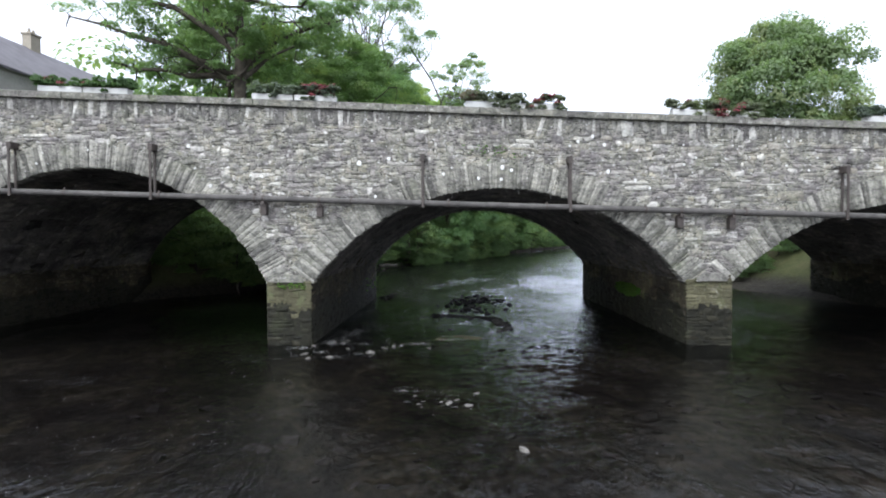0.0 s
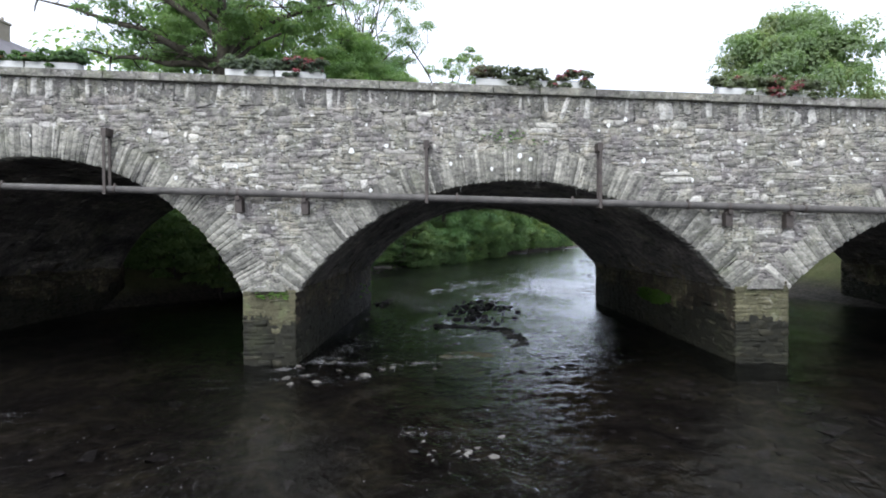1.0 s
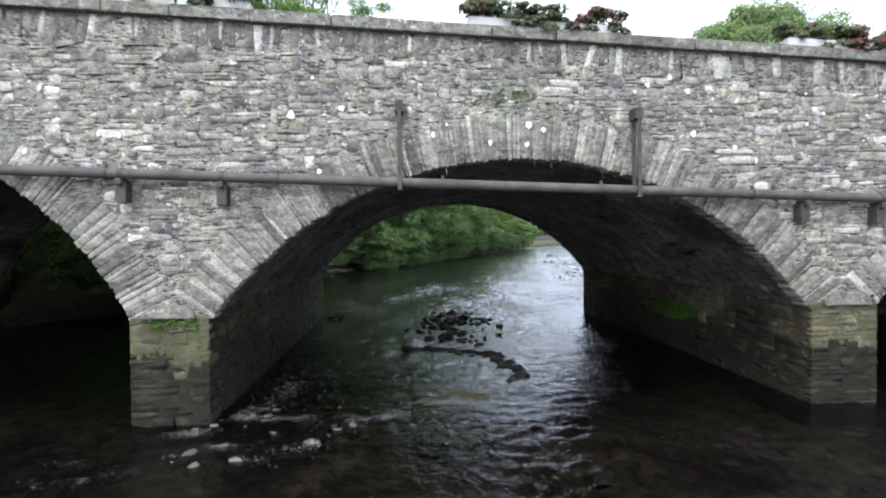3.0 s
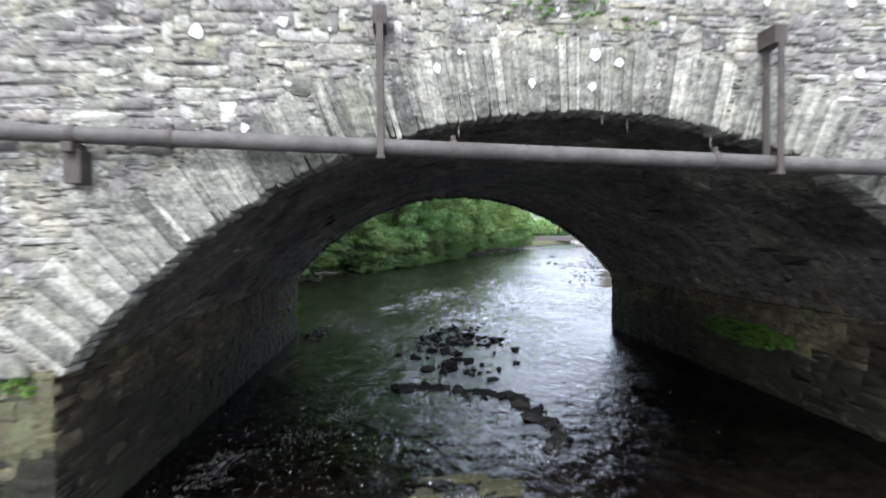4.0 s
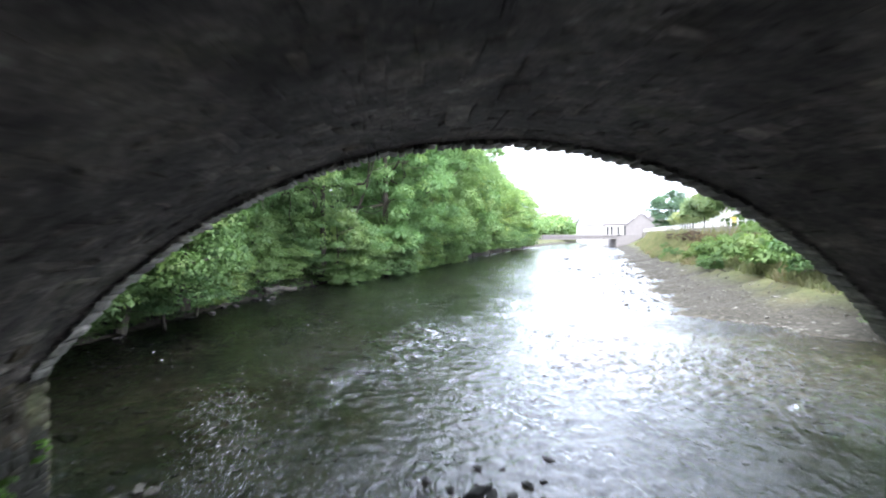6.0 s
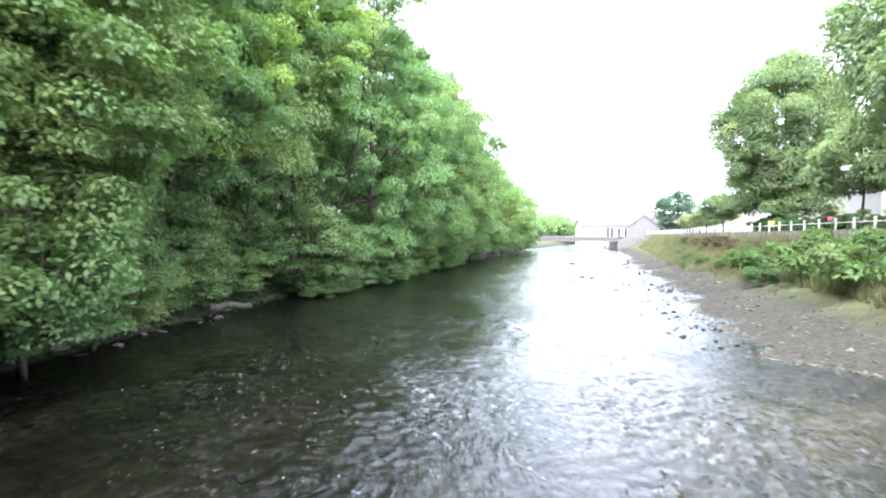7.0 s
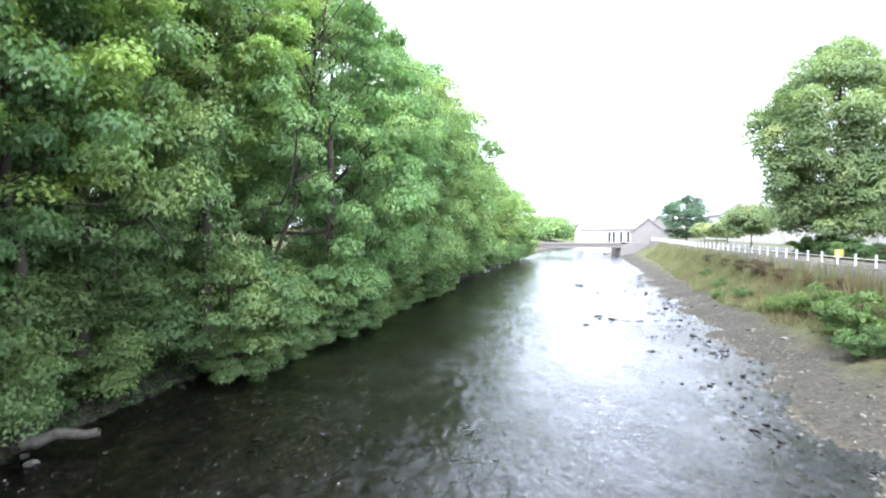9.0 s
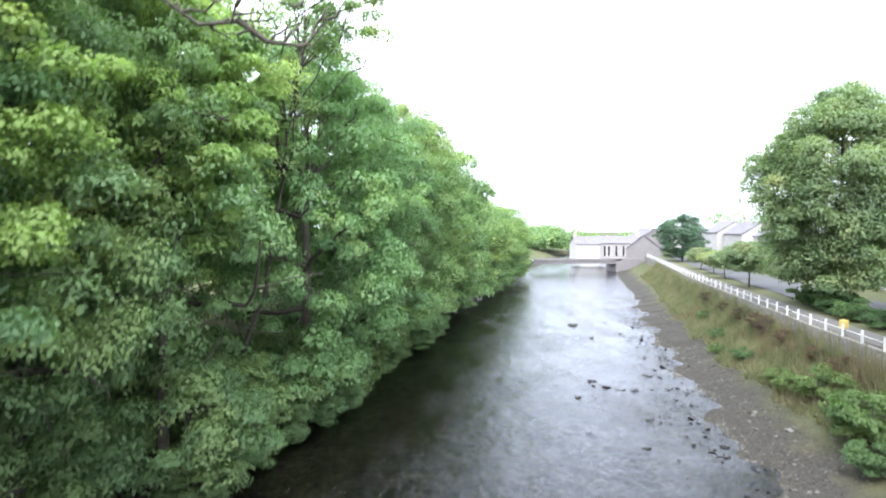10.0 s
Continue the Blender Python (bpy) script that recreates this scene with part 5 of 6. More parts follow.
# dead shrubs along the foot of the wall
dead_leaf = leaf_material("withered_leaves", (0.0546, 0.039, 0.0312), (0.0936, 0.0663, 0.0468), (0.117, 0.078, 0.0546), 0.3)
shrub = make_tree("dead_shrub", 57, 1.9, 0.9, 0.2, dead_leaf, "withered brown shrub at the foot of the wall", "shrub", clumps=16, per=70, size=0.13, clump_r=(0.2, 0.42), limbs=14, trunk_r=0.04, group="withered shrubs by the wall")
shrub.location = (float(fence_line(78.0)) - 1.3, 78.0, 2.5)
for y, s in ((80.2, 1.1), (74.6, 0.8), (84.5, 0.9), (70.0, 0.7), (66.8, 0.75), (90.0, 0.8), (97.0, 0.9)):
    plant(shrub, float(fence_line(y)) - 1.2, y, 2.5, rt.uniform(0, 360), s)

# ---------------- grass on the right bank ----------------
ng = 52000
y_ = rt.uniform(36, 150, ng) ** 1.0
u_ = 0.95 - np.interp(y_, [36, 58, 66, 80, 125], [0.42, 0.36, 0.46, 0.54, 0.42]) * rt.random(ng) ** 1.15
x_ = right_bank(y_) + u_ * (fence_line(y_) - right_bank(y_))
z_ = ground_height(x_, y_)
hgt = rt.uniform(0.15, 0.55, ng) * (0.5 + 0.8 * rt.random(ng))
hgt = hgt * np.interp(u_, [0.2, 0.5, 0.8, 0.95], [0.35, 0.9, 1.4, 3.2])
az = rt.uniform(0, 2 * math.pi, ng)
wd = rt.uniform(0.02, 0.06, ng)
lx, ly = rt.normal(0, 0.16, ng), rt.normal(0, 0.16, ng)
b0 = np.stack([x_ - np.cos(az) * wd, y_ - np.sin(az) * wd, z_ - 0.05], -1)
b1 = np.stack([x_ + np.cos(az) * wd, y_ + np.sin(az) * wd, z_ - 0.05], -1)
t1 = np.stack([x_ + lx + np.cos(az) * wd * 0.3, y_ + ly + np.sin(az) * wd * 0.3, z_ + hgt], -1)
t0 = np.stack([x_ + lx - np.cos(az) * wd * 0.3, y_ + ly - np.sin(az) * wd * 0.3, z_ + hgt], -1)
v = np.stack([b0, b1, t1, t0], 1).reshape(-1, 3)
leaf_grass = leaf_material("dry_grass", (0.085, 0.10, 0.055), (0.18, 0.165, 0.105), (0.16, 0.125, 0.09), 0.6)
grass = new("grass", mesh_from("grass", v, np.arange(len(v)).reshape(-1, 4), leaf_grass))
tagged(grass, "long pale green and straw-coloured grass on the bank", "grass", kind="stuff")

# ---------------- street edge: wall, fence, path ----------------
ys = np.arange(30, 176, 2.0)
fxs = fence_line(ys)
wv = np.concatenate([np.stack([fxs + dx, ys, np.full_like(ys, z)], -1) for dx, z in ((-0.5, 1.4), (-0.22, 4.22), (0.28, 4.22), (0.28, 3.5))])
k_ = len(ys)
wf = [(a * k_ + i, a * k_ + i + 1, (a + 1) * k_ + i + 1, (a + 1) * k_ + i) for a in range(3) for i in range(k_ - 1)]
bank_wall = new("bank_wall", mesh_from("bank_wall", wv, wf, stone_material("bank_wall_stone", [(0, (0.13, 0.118, 0.105)), (1, (0.19, 0.175, 0.155))], 0.6)))
tagged(bank_wall, "mossy stone retaining wall below the fence", "wall", kind="structure")
pv = np.concatenate([np.stack([fxs + dx, ys, np.full_like(ys, 4.262)], -1) for dx in (0.3, 2.6)])
path = new("pavement", mesh_from("pavement", pv, [(i, i + 1, k_ + i + 1, k_ + i) for i in range(k_ - 1)], path_mat))
tagged(path, "grey footpath behind the white fence", "pavement", kind="structure")
rv = np.concatenate([np.stack([fxs + dx, ys, np.full_like(ys, 4.27)], -1) for dx in (5.0, 12.0)])
road = new("road", mesh_from("road", rv, [(i, i + 1, k_ + i + 1, k_ + i) for i in range(k_ - 1)], road_mat))
tagged(road, "asphalt street along the river", "road", kind="structure")

fence = thing("fence", (float(fence_line(66)), 66.0, 4.22), "low white fence of posts and a rail along the wall", "fence")
FO = Vector(fence.location)
post_me = bpy.data.meshes.new("post")
bm = box_bm([(-0.05, -0.05, -0.1, 0.05, 0.05, 0.74)], 0.012)
bm.to_mesh(post_me)
bm.free()
post_me.materials.append(white_mat)
yy_, prev = 34.0, None
while yy_ < 172:
    p = Vector((float(fence_line(yy_)), yy_, 4.22))
    child("post", post_me, fence, at=p - FO)
    if prev is not None:
        for dz in (0.46,):
            v, f = tube_arrays([prev + Vector((0, 0, dz)) - FO, p + Vector((0, 0, dz)) - FO], [0.022, 0.022], 6)
            child("rail", mesh_from("rail", v, f, white_mat, True), fence)
    prev = p
    yy_ += 2.05

bin_ = thing("litter_bin", (32.3, 69.5, 4.26), "yellow litter bin on a post behind the fence", "litter bin")
part("bin_body", box_bm([(-0.2, -0.17, 0.32, 0.2, 0.17, 0.86)], 0.04), yellow_mat, bin_)
part("bin_post", box_bm([(-0.04, -0.04, 0.0, 0.04, 0.04, 0.4)], 0.008), steel_mat, bin_)

# ---------------- a parked car ----------------
def loft(sections):
    """A closed body through cross-sections, each a ring of the same number of points."""
    bm = bmesh.new()
    rings = [[bm.verts.new(p) for p in ring] for ring in sections]
    for a, b in zip(rings, rings[1:]):
        for k in range(len(a)):
            bm.faces.new((a[k], a[(k + 1) % len(a)], b[(k + 1) % len(a)], b[k]))
    bm.faces.new(rings[0][::-1])
    bm.faces.new(rings[-1])
    bmesh.ops.recalc_face_normals(bm, faces=bm.faces)
    return bm


def car_ring(y, half, z0, z1, tuck=0.86):
    """Half-oval section of a car body at y along its length."""
    return [(-half * 0.94, y, z0), (half * 0.94, y, z0), (half, y, z0 + (z1 - z0) * 0.45), (half * 0.97, y, z0 + (z1 - z0) * 0.8), (half * tuck, y, z1),
            (-half * tuck, y, z1), (-half * 0.97, y, z0 + (z1 - z0) * 0.8), (-half, y, z0 + (z1 - z0) * 0.45)]


car = thing("car", (40.0, 72.0, 4.27), "dark red hatchback parked on the street", "car")
car.rotation_euler = (0, 0, radians(-17))
part("body", loft([car_ring(y, h, 0.25, z) for y, h, z in ((-2.05, 0.66, 0.62), (-1.9, 0.8, 0.78), (-1.0, 0.85, 0.92), (0.6, 0.86, 0.95), (1.7, 0.83, 0.93), (2.0, 0.72, 0.8))]), red_mat, car, smooth=True)
cabin = part("cabin", loft([car_ring(y, h, 0.9, z, 0.78) for y, h, z in ((-0.95, 0.78, 0.96), (-0.35, 0.74, 1.38), (0.7, 0.74, 1.44), (1.45, 0.72, 1.34), (1.85, 0.76, 0.95))]), red_mat, car)
for sx in (-1, 1):
    for y0, y1 in ((-0.45, 0.35), (0.42, 1.3)):
        part("side_window", box_bm([(sx * 0.74 - 0.02, y0, 1.0, sx * 0.74 + 0.02, y1, 1.3)], 0.01), glass_mat, cabin)
    for y in (-1.3, 1.3):
        v, f = tube_arrays([(sx * 0.68, y, 0.31), (sx * 0.70, y, 0.31), (sx * 0.86, y, 0.31), (sx * 0.88, y, 0.31)], [0.24, 0.31, 0.31, 0.24], 20)
        wheel = child("wheel", mesh_from("wheel", v, f, steel_mat, True), car, "black tyre on a grey rim")
        v, f = tube_arrays([(sx * 0.80, y, 0.31), (sx * 0.875, y, 0.31), (sx * 0.88, y, 0.31)], [0.21, 0.2, 0.01], 16)
        child("rim", mesh_from("rim", v, f, grey_render_mat, True), wheel)

# ---------------- buildings ----------------
def house(name, at, turn, L, W, eaves, rise, wall_m, label, windows=(), chimney=True, over=0.25, pane=(0.45, 0.7)):
    """A gabled house, ridge along its x axis. windows: (x, z) centres on the front wall."""
    h = thing(name, at, label, "house")
    h.rotation_euler = (0, 0, radians(turn))
    bm = bmesh.new()
    pr = [(-W / 2, -1.0), (W / 2, -1.0), (W / 2, eaves), (0, eaves + rise), (-W / 2, eaves)]
    e0 = [bm.verts.new((-L / 2, y, z)) for y, z in pr]
    e1 = [bm.verts.new((L / 2, y, z)) for y, z in pr]
    bm.faces.new(e0)
    bm.faces.new(e1[::-1])
    for k in range(5):
        bm.faces.new((e0[k], e1[k], e1[(k + 1) % 5], e0[(k + 1) % 5]))
    bmesh.ops.recalc_face_normals(bm, faces=bm.faces)
    part("wall", bm, wall_m, h)
    for s in (-1, 1):
        bm = bmesh.new()
        sl = rise / (W / 2)
        a = [(-L / 2 - over, s * (W / 2 + over), eaves - sl * over), (L / 2 + over, s * (W / 2 + over), eaves - sl * over), (L / 2 + over, 0, eaves + rise), (-L / 2 - over, 0, eaves + rise)]
        lo = [bm.verts.new((x, y, z + 0.02)) for x, y, z in a]
        hi = [bm.verts.new((x, y, z + 0.17)) for x, y, z in a]
        bm.faces.new(lo)
        bm.faces.new(hi[::-1])
        for k in range(4):
            bm.faces.new((lo[k], lo[(k + 1) % 4], hi[(k + 1) % 4], hi[k]))
        bmesh.ops.recalc_face_normals(bm, faces=bm.faces)
        part("roof", bm, slate_mat, h, "dark slate roof slope")
    if chimney:
        cx = L * 0.3 if chimney is True else chimney
        ch = part("chimney", box_bm([(cx - 0.45, -0.35, eaves + rise - 0.6, cx + 0.45, 0.35, eaves + rise + 1.1), (cx - 0.52, -0.42, eaves + rise + 1.1, cx + 0.52, 0.42, eaves + rise + 1.25)], 0.02), brick_mat, h)
        for dx in (-0.2, 0.2):
            v, f = tube_arrays([(cx + dx, 0, eaves + rise + 1.2), (cx + dx, 0, eaves + rise + 1.6)], [0.12, 0.1], 8)
            child("chimney_pot", mesh_from("chimney_pot", v, f, brick_mat, True), ch)
    ww, wh = pane
    for x, z in windows:
        w = part("window", box_bm([(x - ww - 0.1, -W / 2 - 0.05, z - wh - 0.1, x + ww + 0.1, -W / 2 + 0.05, z + wh + 0.1)], 0.02), render_mat, h, "pale framed window")
        part("pane", box_bm([(x - ww, -W / 2 - 0.07, z - wh, x + ww, -W / 2 - 0.03, z + wh)]), glass_mat, w)
    return h


house("gable_house", (74.0, 180, 1.4), 64, 12, 8.6, 4.8, 3.6, grey_render_mat, "plain grey gabled building at the water", chimney=False)
house("row_house", (64.6, 199.0, 1.9), -7, 7.0, 8.5, 4.9, 2.2, render_mat, "pale rendered house beside the far bridge", chimney=-3.0)
house("mill_house", (75.0, 198.0, 1.9), -7, 13.4, 8.0, 5.2, 2.0, mill_mat, "long pale building with tall windows beyond the far bridge",
      [(-5.4, 2.9), (-4.1, 2.9), (-1.9, 2.9), (0.2, 2.9), (1.5, 2.9), (3.9, 2.9), (5.2, 2.9)], chimney=5.6, pane=(0.3, 1.5))
house("cottage", (-31.0, 36.35, 8.3), 87, 17, 10.2, 5.2, 3.7, render_mat, "white house with a purple slate roof behind the bridge", [(-5, 2.8), (-1, 2.8), (3, 2.8)], chimney=1.4)
for i, (x, y, z, tn, L) in enumerate(((88, 165, 5.5, 70, 16), (84, 150, 5.2, 72, 13), (78, 132, 4.8, 70, 12), (73, 117, 4.6, 70, 14), (66, 101, 4.4, 68, 12), (60, 86, 4.3, 66, 14), (56, 70, 4.3, 68, 13))):
    house("terrace_house", (x, y, z), tn, L, 8, 5.0, 2.6, render_mat, "two-storey rendered street house with slate roof",
          [(-4, 1.6), (-1.5, 1.6), (2, 1.6), (4.5, 1.6), (-4, 4.0), (0, 4.0), (4.5, 4.0)], chimney=True)

for i, (x, y, tn) in enumerate(((115, 190, 60), (127, 205, 75), (137, 184, 62), (112, 216, 80), (143, 222, 70), (152, 200, 66), (104, 172, 68), (129, 168, 58), (118, 240, 85), (98, 226, 90), (104, 240, 80), (92, 244, 86), (111, 250, 78), (126, 252, 82), (84, 250, 88))):
    house("hill_house", (x, y, float(ground_height(np.array(float(x)), np.array(float(y)))) - 0.3), tn, 11, 8, 5.0, 2.8, render_mat if i % 3 else grey_render_mat, "pale rendered house on the hillside above the town",
          [(-3.5, 1.6), (0, 1.6), (3.5, 1.6), (-3.5, 4.0), (3.5, 4.0)], chimney=True)

# far bridge of the street ahead
far = thing("far_bridge", (56, 177, 0), "low flat-arched stone bridge far down the river", "bridge")
bm = box_bm([(-14, -2, 2.2, 9.5, 2, 3.0), (-14, -2.2, 3.0, 9.5, -1.9, 3.6), (8.0, -2.2, -1, 19.0, 4.2, 3.5)], 0.05)
part("deck", bm, grey_render_mat, far)

# far woods
woods_c = np.concatenate([np.stack([rt.uniform(40, 84, 130), rt.uniform(255, 290, 130), rt.uniform(3, 10, 130)], -1),
                          np.stack([rt.uniform(150, 330, 260), rt.uniform(190, 300, 260), rt.uniform(8, 16, 260)], -1),
                          np.stack([rt.uniform(84, 150, 60), rt.uniform(275, 300, 60), rt.uniform(2, 7, 60)], -1)])
v, q_ = leaf_arrays(woods_c, rt.uniform(3.0, 5.5, 450), 120, 1.2, rt, 0.9)
woods = new("far_woods", mesh_from("far_woods", v, q_, leaf_alder))
tagged(woods, "far green woods closing the river", "woods", kind="stuff")

back_c = np.stack([rt.uniform(-70, -14, 170), rt.uniform(50, 150, 170), rt.uniform(4, 20, 170)], -1)
v, q_ = leaf_arrays(back_c, rt.uniform(2.5, 4.5, 170), 170, 0.8, rt, 0.8)
tagged(new("bank_woods", mesh_from("bank_woods", v, q_, leaf_alder)), "dense woods behind the riverside alders", "woods", kind="stuff")

# ---------------- planters on the coping ----------------
bloom_mat = plain("dark_red_petals", (0.19, 0.03, 0.04), 0.7, vary=0.4, scale=12)


def planter(x, L, seed, red, leaf, trailing):
    rg = np.random.default_rng(seed)
    z = float(coping_top(x + L / 2))
    p = thing("flower_planter", (x + L / 2, FACE + 0.2, z), "white trough of leafy plants and red flowers on the coping", "planter", "planters on the parapet")
    p.rotation_euler = (0, math.atan2(float(coping_top(x) - coping_top(x + L)), L), 0)
    part("trough", box_bm([(-L / 2, -0.14, 0.01, -0.02, 0.14, 0.2), (0.02, -0.14, 0.01, L / 2, 0.14, 0.2)], 0.015), white_mat, p, "white plastic trough")
    part("soil", box_bm([(-L / 2 + 0.02, -0.12, 0.15, L / 2 - 0.02, 0.12, 0.215)]), soil_mat, p)
    n = int(L * 30)
    c = np.stack([rg.uniform(-L / 2 - 0.1, L / 2 + 0.1, n), rg.uniform(-0.2, 0.12, n), rg.uniform(0.2, 0.46, n)], -1)
    spill = (rg.random(len(c)) < trailing) & (c[:, 0] > -L * 0.28)
    c[:, 2] -= np.where(spill, 0.27, 0)
    c[:, 1] = np.where(spill, -0.2, c[:, 1])
    v, q_ = leaf_arrays(c, rg.uniform(0.08, 0.2, len(c)), 70, 0.085, rg)
    child("greenery", mesh_from("greenery", v, q_, leaf), p, "mixed trailing greenery")
    fc_ = c[((np.abs(c[:, 0] - red * L) < 0.4) & (rg.random(len(c)) < 0.6)) | (rg.random(len(c)) < 0.04)]
    if len(fc_):
        for one in fc_:
            v, q_ = leaf_arrays(one[None] + np.array([0, -0.06, 0.04]), np.full(1, 0.13), 55, 0.06, rg)
            child("bloom", mesh_from("bloom", v, q_, bloom_mat), p, "dark red flower head")


for x, L, sd_, red, leaf, trailing in ((-12.0, 2.75, 61, 2.0, leaf_bush, 0.03), (-5.5, 2.5, 62, 0.3, leaf_flower, 0.1), (0.85, 2.75, 63, 0.34, leaf_flower, 0.3),
                                        (6.9, 2.5, 64, 0.15, leaf_flower, 0.3), (12.5, 2.6, 65, 0.2, leaf_flower, 0.3)):
    planter(x, L, sd_, red, leaf, trailing)

# ---------------- rocks ----------------
def rock_mesh(rg, mat_, points=24, worn=0.012):
    """An angular, split stone: the hull of a few random points, its edges slightly worn."""
    bm = bmesh.new()
    for _ in range(points):
        d = Vector(rg.normal(size=3)).normalized() * rg.uniform(0.3, 0.58)
        bm.verts.new((d.x, d.y * 0.75, d.z * 0.5))
    r = bmesh.ops.convex_hull(bm, input=bm.verts[:])
    bmesh.ops.delete(bm, geom=[g for g in r["geom_interior"] if isinstance(g, bmesh.types.BMVert)], context='VERTS')
    if worn:
        bmesh.ops.bevel(bm, geom=bm.edges[:], offset=worn, segments=1, affect='EDGES')
    me = bpy.data.meshes.new("rock")
    bm.to_mesh(me)
    bm.free()
    me.materials.append(mat_)
    return me


pale_rock_mat = stone_material("dry_cobble", [(0.0, (0.085, 0.08, 0.073)), (0.6, (0.105, 0.098, 0.088)), (1.0, (0.165, 0.157, 0.146))], 0.2, 2.0, 0.2)
rocks = [rock_mesh(rt, wet_rock_mat) for k in range(9)]
cobbles = [rock_mesh(rt, pale_rock_mat) for k in range(7)]


def rock(x, y, s, z=0.0, sq=1.0, pale=False):
    ob = new("cobble" if pale else "rock", (cobbles if pale else rocks)[int(rt.integers(0, 7 if pale else 9))])
    ob.location = (x, y, z)
    ob.rotation_euler = (rt.uniform(-0.3, 0.3), rt.uniform(-0.3, 0.3), rt.uniform(0, 6.3))
    ob.scale = (s, s * rt.uniform(0.7, 1.1), s * sq)
    if pale:
        tagged(ob, "pale brown cobble lying on the shore", "rock", "cobbles along the shore")
    else:
        tagged(ob, "dark wet rock standing out of the river", "rock", "rocks in the river")


def on_ground(x, y):
    return float(ground_height(np.array(x), np.array(y)))


def along(points, count, spread):
    """Places scattered along a bent line."""
    out = []
    for _ in range(count):
        k = rt.integers(0, len(points) - 1)
        (ax, ay), (bx, by), u = points[k], points[k + 1], rt.random()
        out.append((ax + (bx - ax) * u + rt.normal(0, spread), ay + (by - ay) * u + rt.normal(0, spread)))
    return out


for x, y, s in ((1.45, 27.15, 0.5), (1.95, 25.75, 0.6), (3.07, 23.31, 0.42), (2.69, 21.7, 0.3), (2.7, 24.85, 0.5), (2.0, 26.05, 0.4), (0.64, 23.5, 0.5), (1.07, 23.45, 0.65),
                (1.02, 21.25, 0.5), (0.43, 21.3, 0.45), (1.92, 20.18, 0.4), (2.9, 24.95, 0.45), (1.3, 24.45, 0.55), (1.7, 24.35, 0.35), (0.9, 24.15, 0.4), (2.3, 24.15, 0.3),
                (1.2, 22.35, 0.5), (1.5, 21.95, 0.45), (0.3, 22.55, 0.4), (0.8, 25.25, 0.3), (1.1, 26.35, 0.35), (2.4, 25.35, 0.35)):
    rock(x + rt.normal(0, 0.05), y, s, 0.02, 0.8)
for i in range(48):
    rock(rt.normal(1.4, 0.75), rt.uniform(20.65, 27.65), rt.lognormal(math.log(0.2), 0.4), 0.01)
# a low ledge of broken rock across the channel, hooked downstream
LEDGE = [(-0.45, 19.75), (-0.1, 19.62), (0.4, 19.72), (1.05, 19.42), (1.62, 19.05), (2.05, 18.78), (2.2, 18.3), (2.22, 17.6), (2.4, 17.0), (2.3, 16.4), (1.9, 15.9)]
lp = np.array(LEDGE)
ls_ = np.concatenate([[0], np.cumsum(np.hypot(*np.diff(lp, axis=0).T))])
lk = np.arange(0, ls_[-1], 0.07)
lx_, ly_ = np.interp(lk, ls_, lp[:, 0]), np.interp(lk, ls_, lp[:, 1])
tx_, ty_ = np.gradient(lx_), np.gradient(ly_)
tl_ = np.hypot(tx_, ty_)
across = np.array([-1.0, -0.86, -0.5, -0.1, 0.3, 0.7, 0.92, 1.0])
rise_ = np.array([-0.3, 0.0, 0.55, 0.9, 1.0, 0.75, 0.1, -0.3])
half_ = 0.25 * (0.72 + 0.38 * np.sin(lk * 2.3) + 0.3 * np.sin(lk * 5.9 + 1)) * np.clip(np.minimum(lk, ls_[-1] - lk) / 0.5, 0.15, 1)
high_ = np.clip(0.035 + 0.05 * np.sin(lk * 2.9 + 0.6) + 0.03 * np.sin(lk * 7.3) + rt.normal(0, 0.014, len(lk)), -0.06, 0.12)
off_ = across[:, None] * half_ + rt.normal(0, 0.045, (8, len(lk)))
lz_ = np.where(rise_[:, None] < 0, -0.3, rise_[:, None] * high_) + rt.normal(0, 0.009, (8, len(lk)))
lv = np.stack([lx_ - ty_ / tl_ * off_, ly_ + tx_ / tl_ * off_, lz_], -1).reshape(-1, 3)
ledge = new("rock_ledge", mesh_from("rock_ledge", lv, grid_faces(8, len(lk)), wet_rock_mat))
tagged(ledge, "low dark ledge of wet bedrock across the channel", "rock")
for (x0, y0), (x1, y1) in zip(LEDGE, LEDGE[1:]):
    nn = max(2, int(math.hypot(x1 - x0, y1 - y0) / 0.11))
    for i in range(nn):
        s = i / nn
        rock(x0 + (x1 - x0) * s + rt.normal(0, 0.16), y0 + (y1 - y0) * s + rt.normal(0, 0.2), rt.lognormal(math.log(0.2), 0.45), 0.02, rt.uniform(0.3, 0.6))
for i in range(56):
    k = rt.random()
    rock(rt.normal(0.9 + 0.9 * k, 0.55), 23.15 + 4.6 * k + rt.normal(0, 0.4), rt.uniform(0.12, 0.28), 0.02, rt.uniform(0.35, 0.7))
for x, y in ((1.94, 26.18), (1.24, 26.81), (1.17, 24.52), (2.73, 24.94), (2.68, 24.04), (0.54, 24.33), (1.67, 24.65), (1.5, 25.35), (4.74, 34.56), (4.88, 32.21), (5.77, 38.6), (5.56, 39.26), (4.92, 34.57), (4.95, 36.2)):
    for _ in range(3):
        rock(x + rt.normal(0, 0.22), y + rt.normal(0, 0.28), rt.uniform(0.16, 0.34) * (1.0 if y < 30 else 0.45), 0.02, rt.uniform(0.4, 0.7))
for i in range(26):
    rock(rt.uniform(4.0, 5.8), rt.uniform(32.5, 34.5), rt.uniform(0.12, 0.26), -0.03, 0.5)
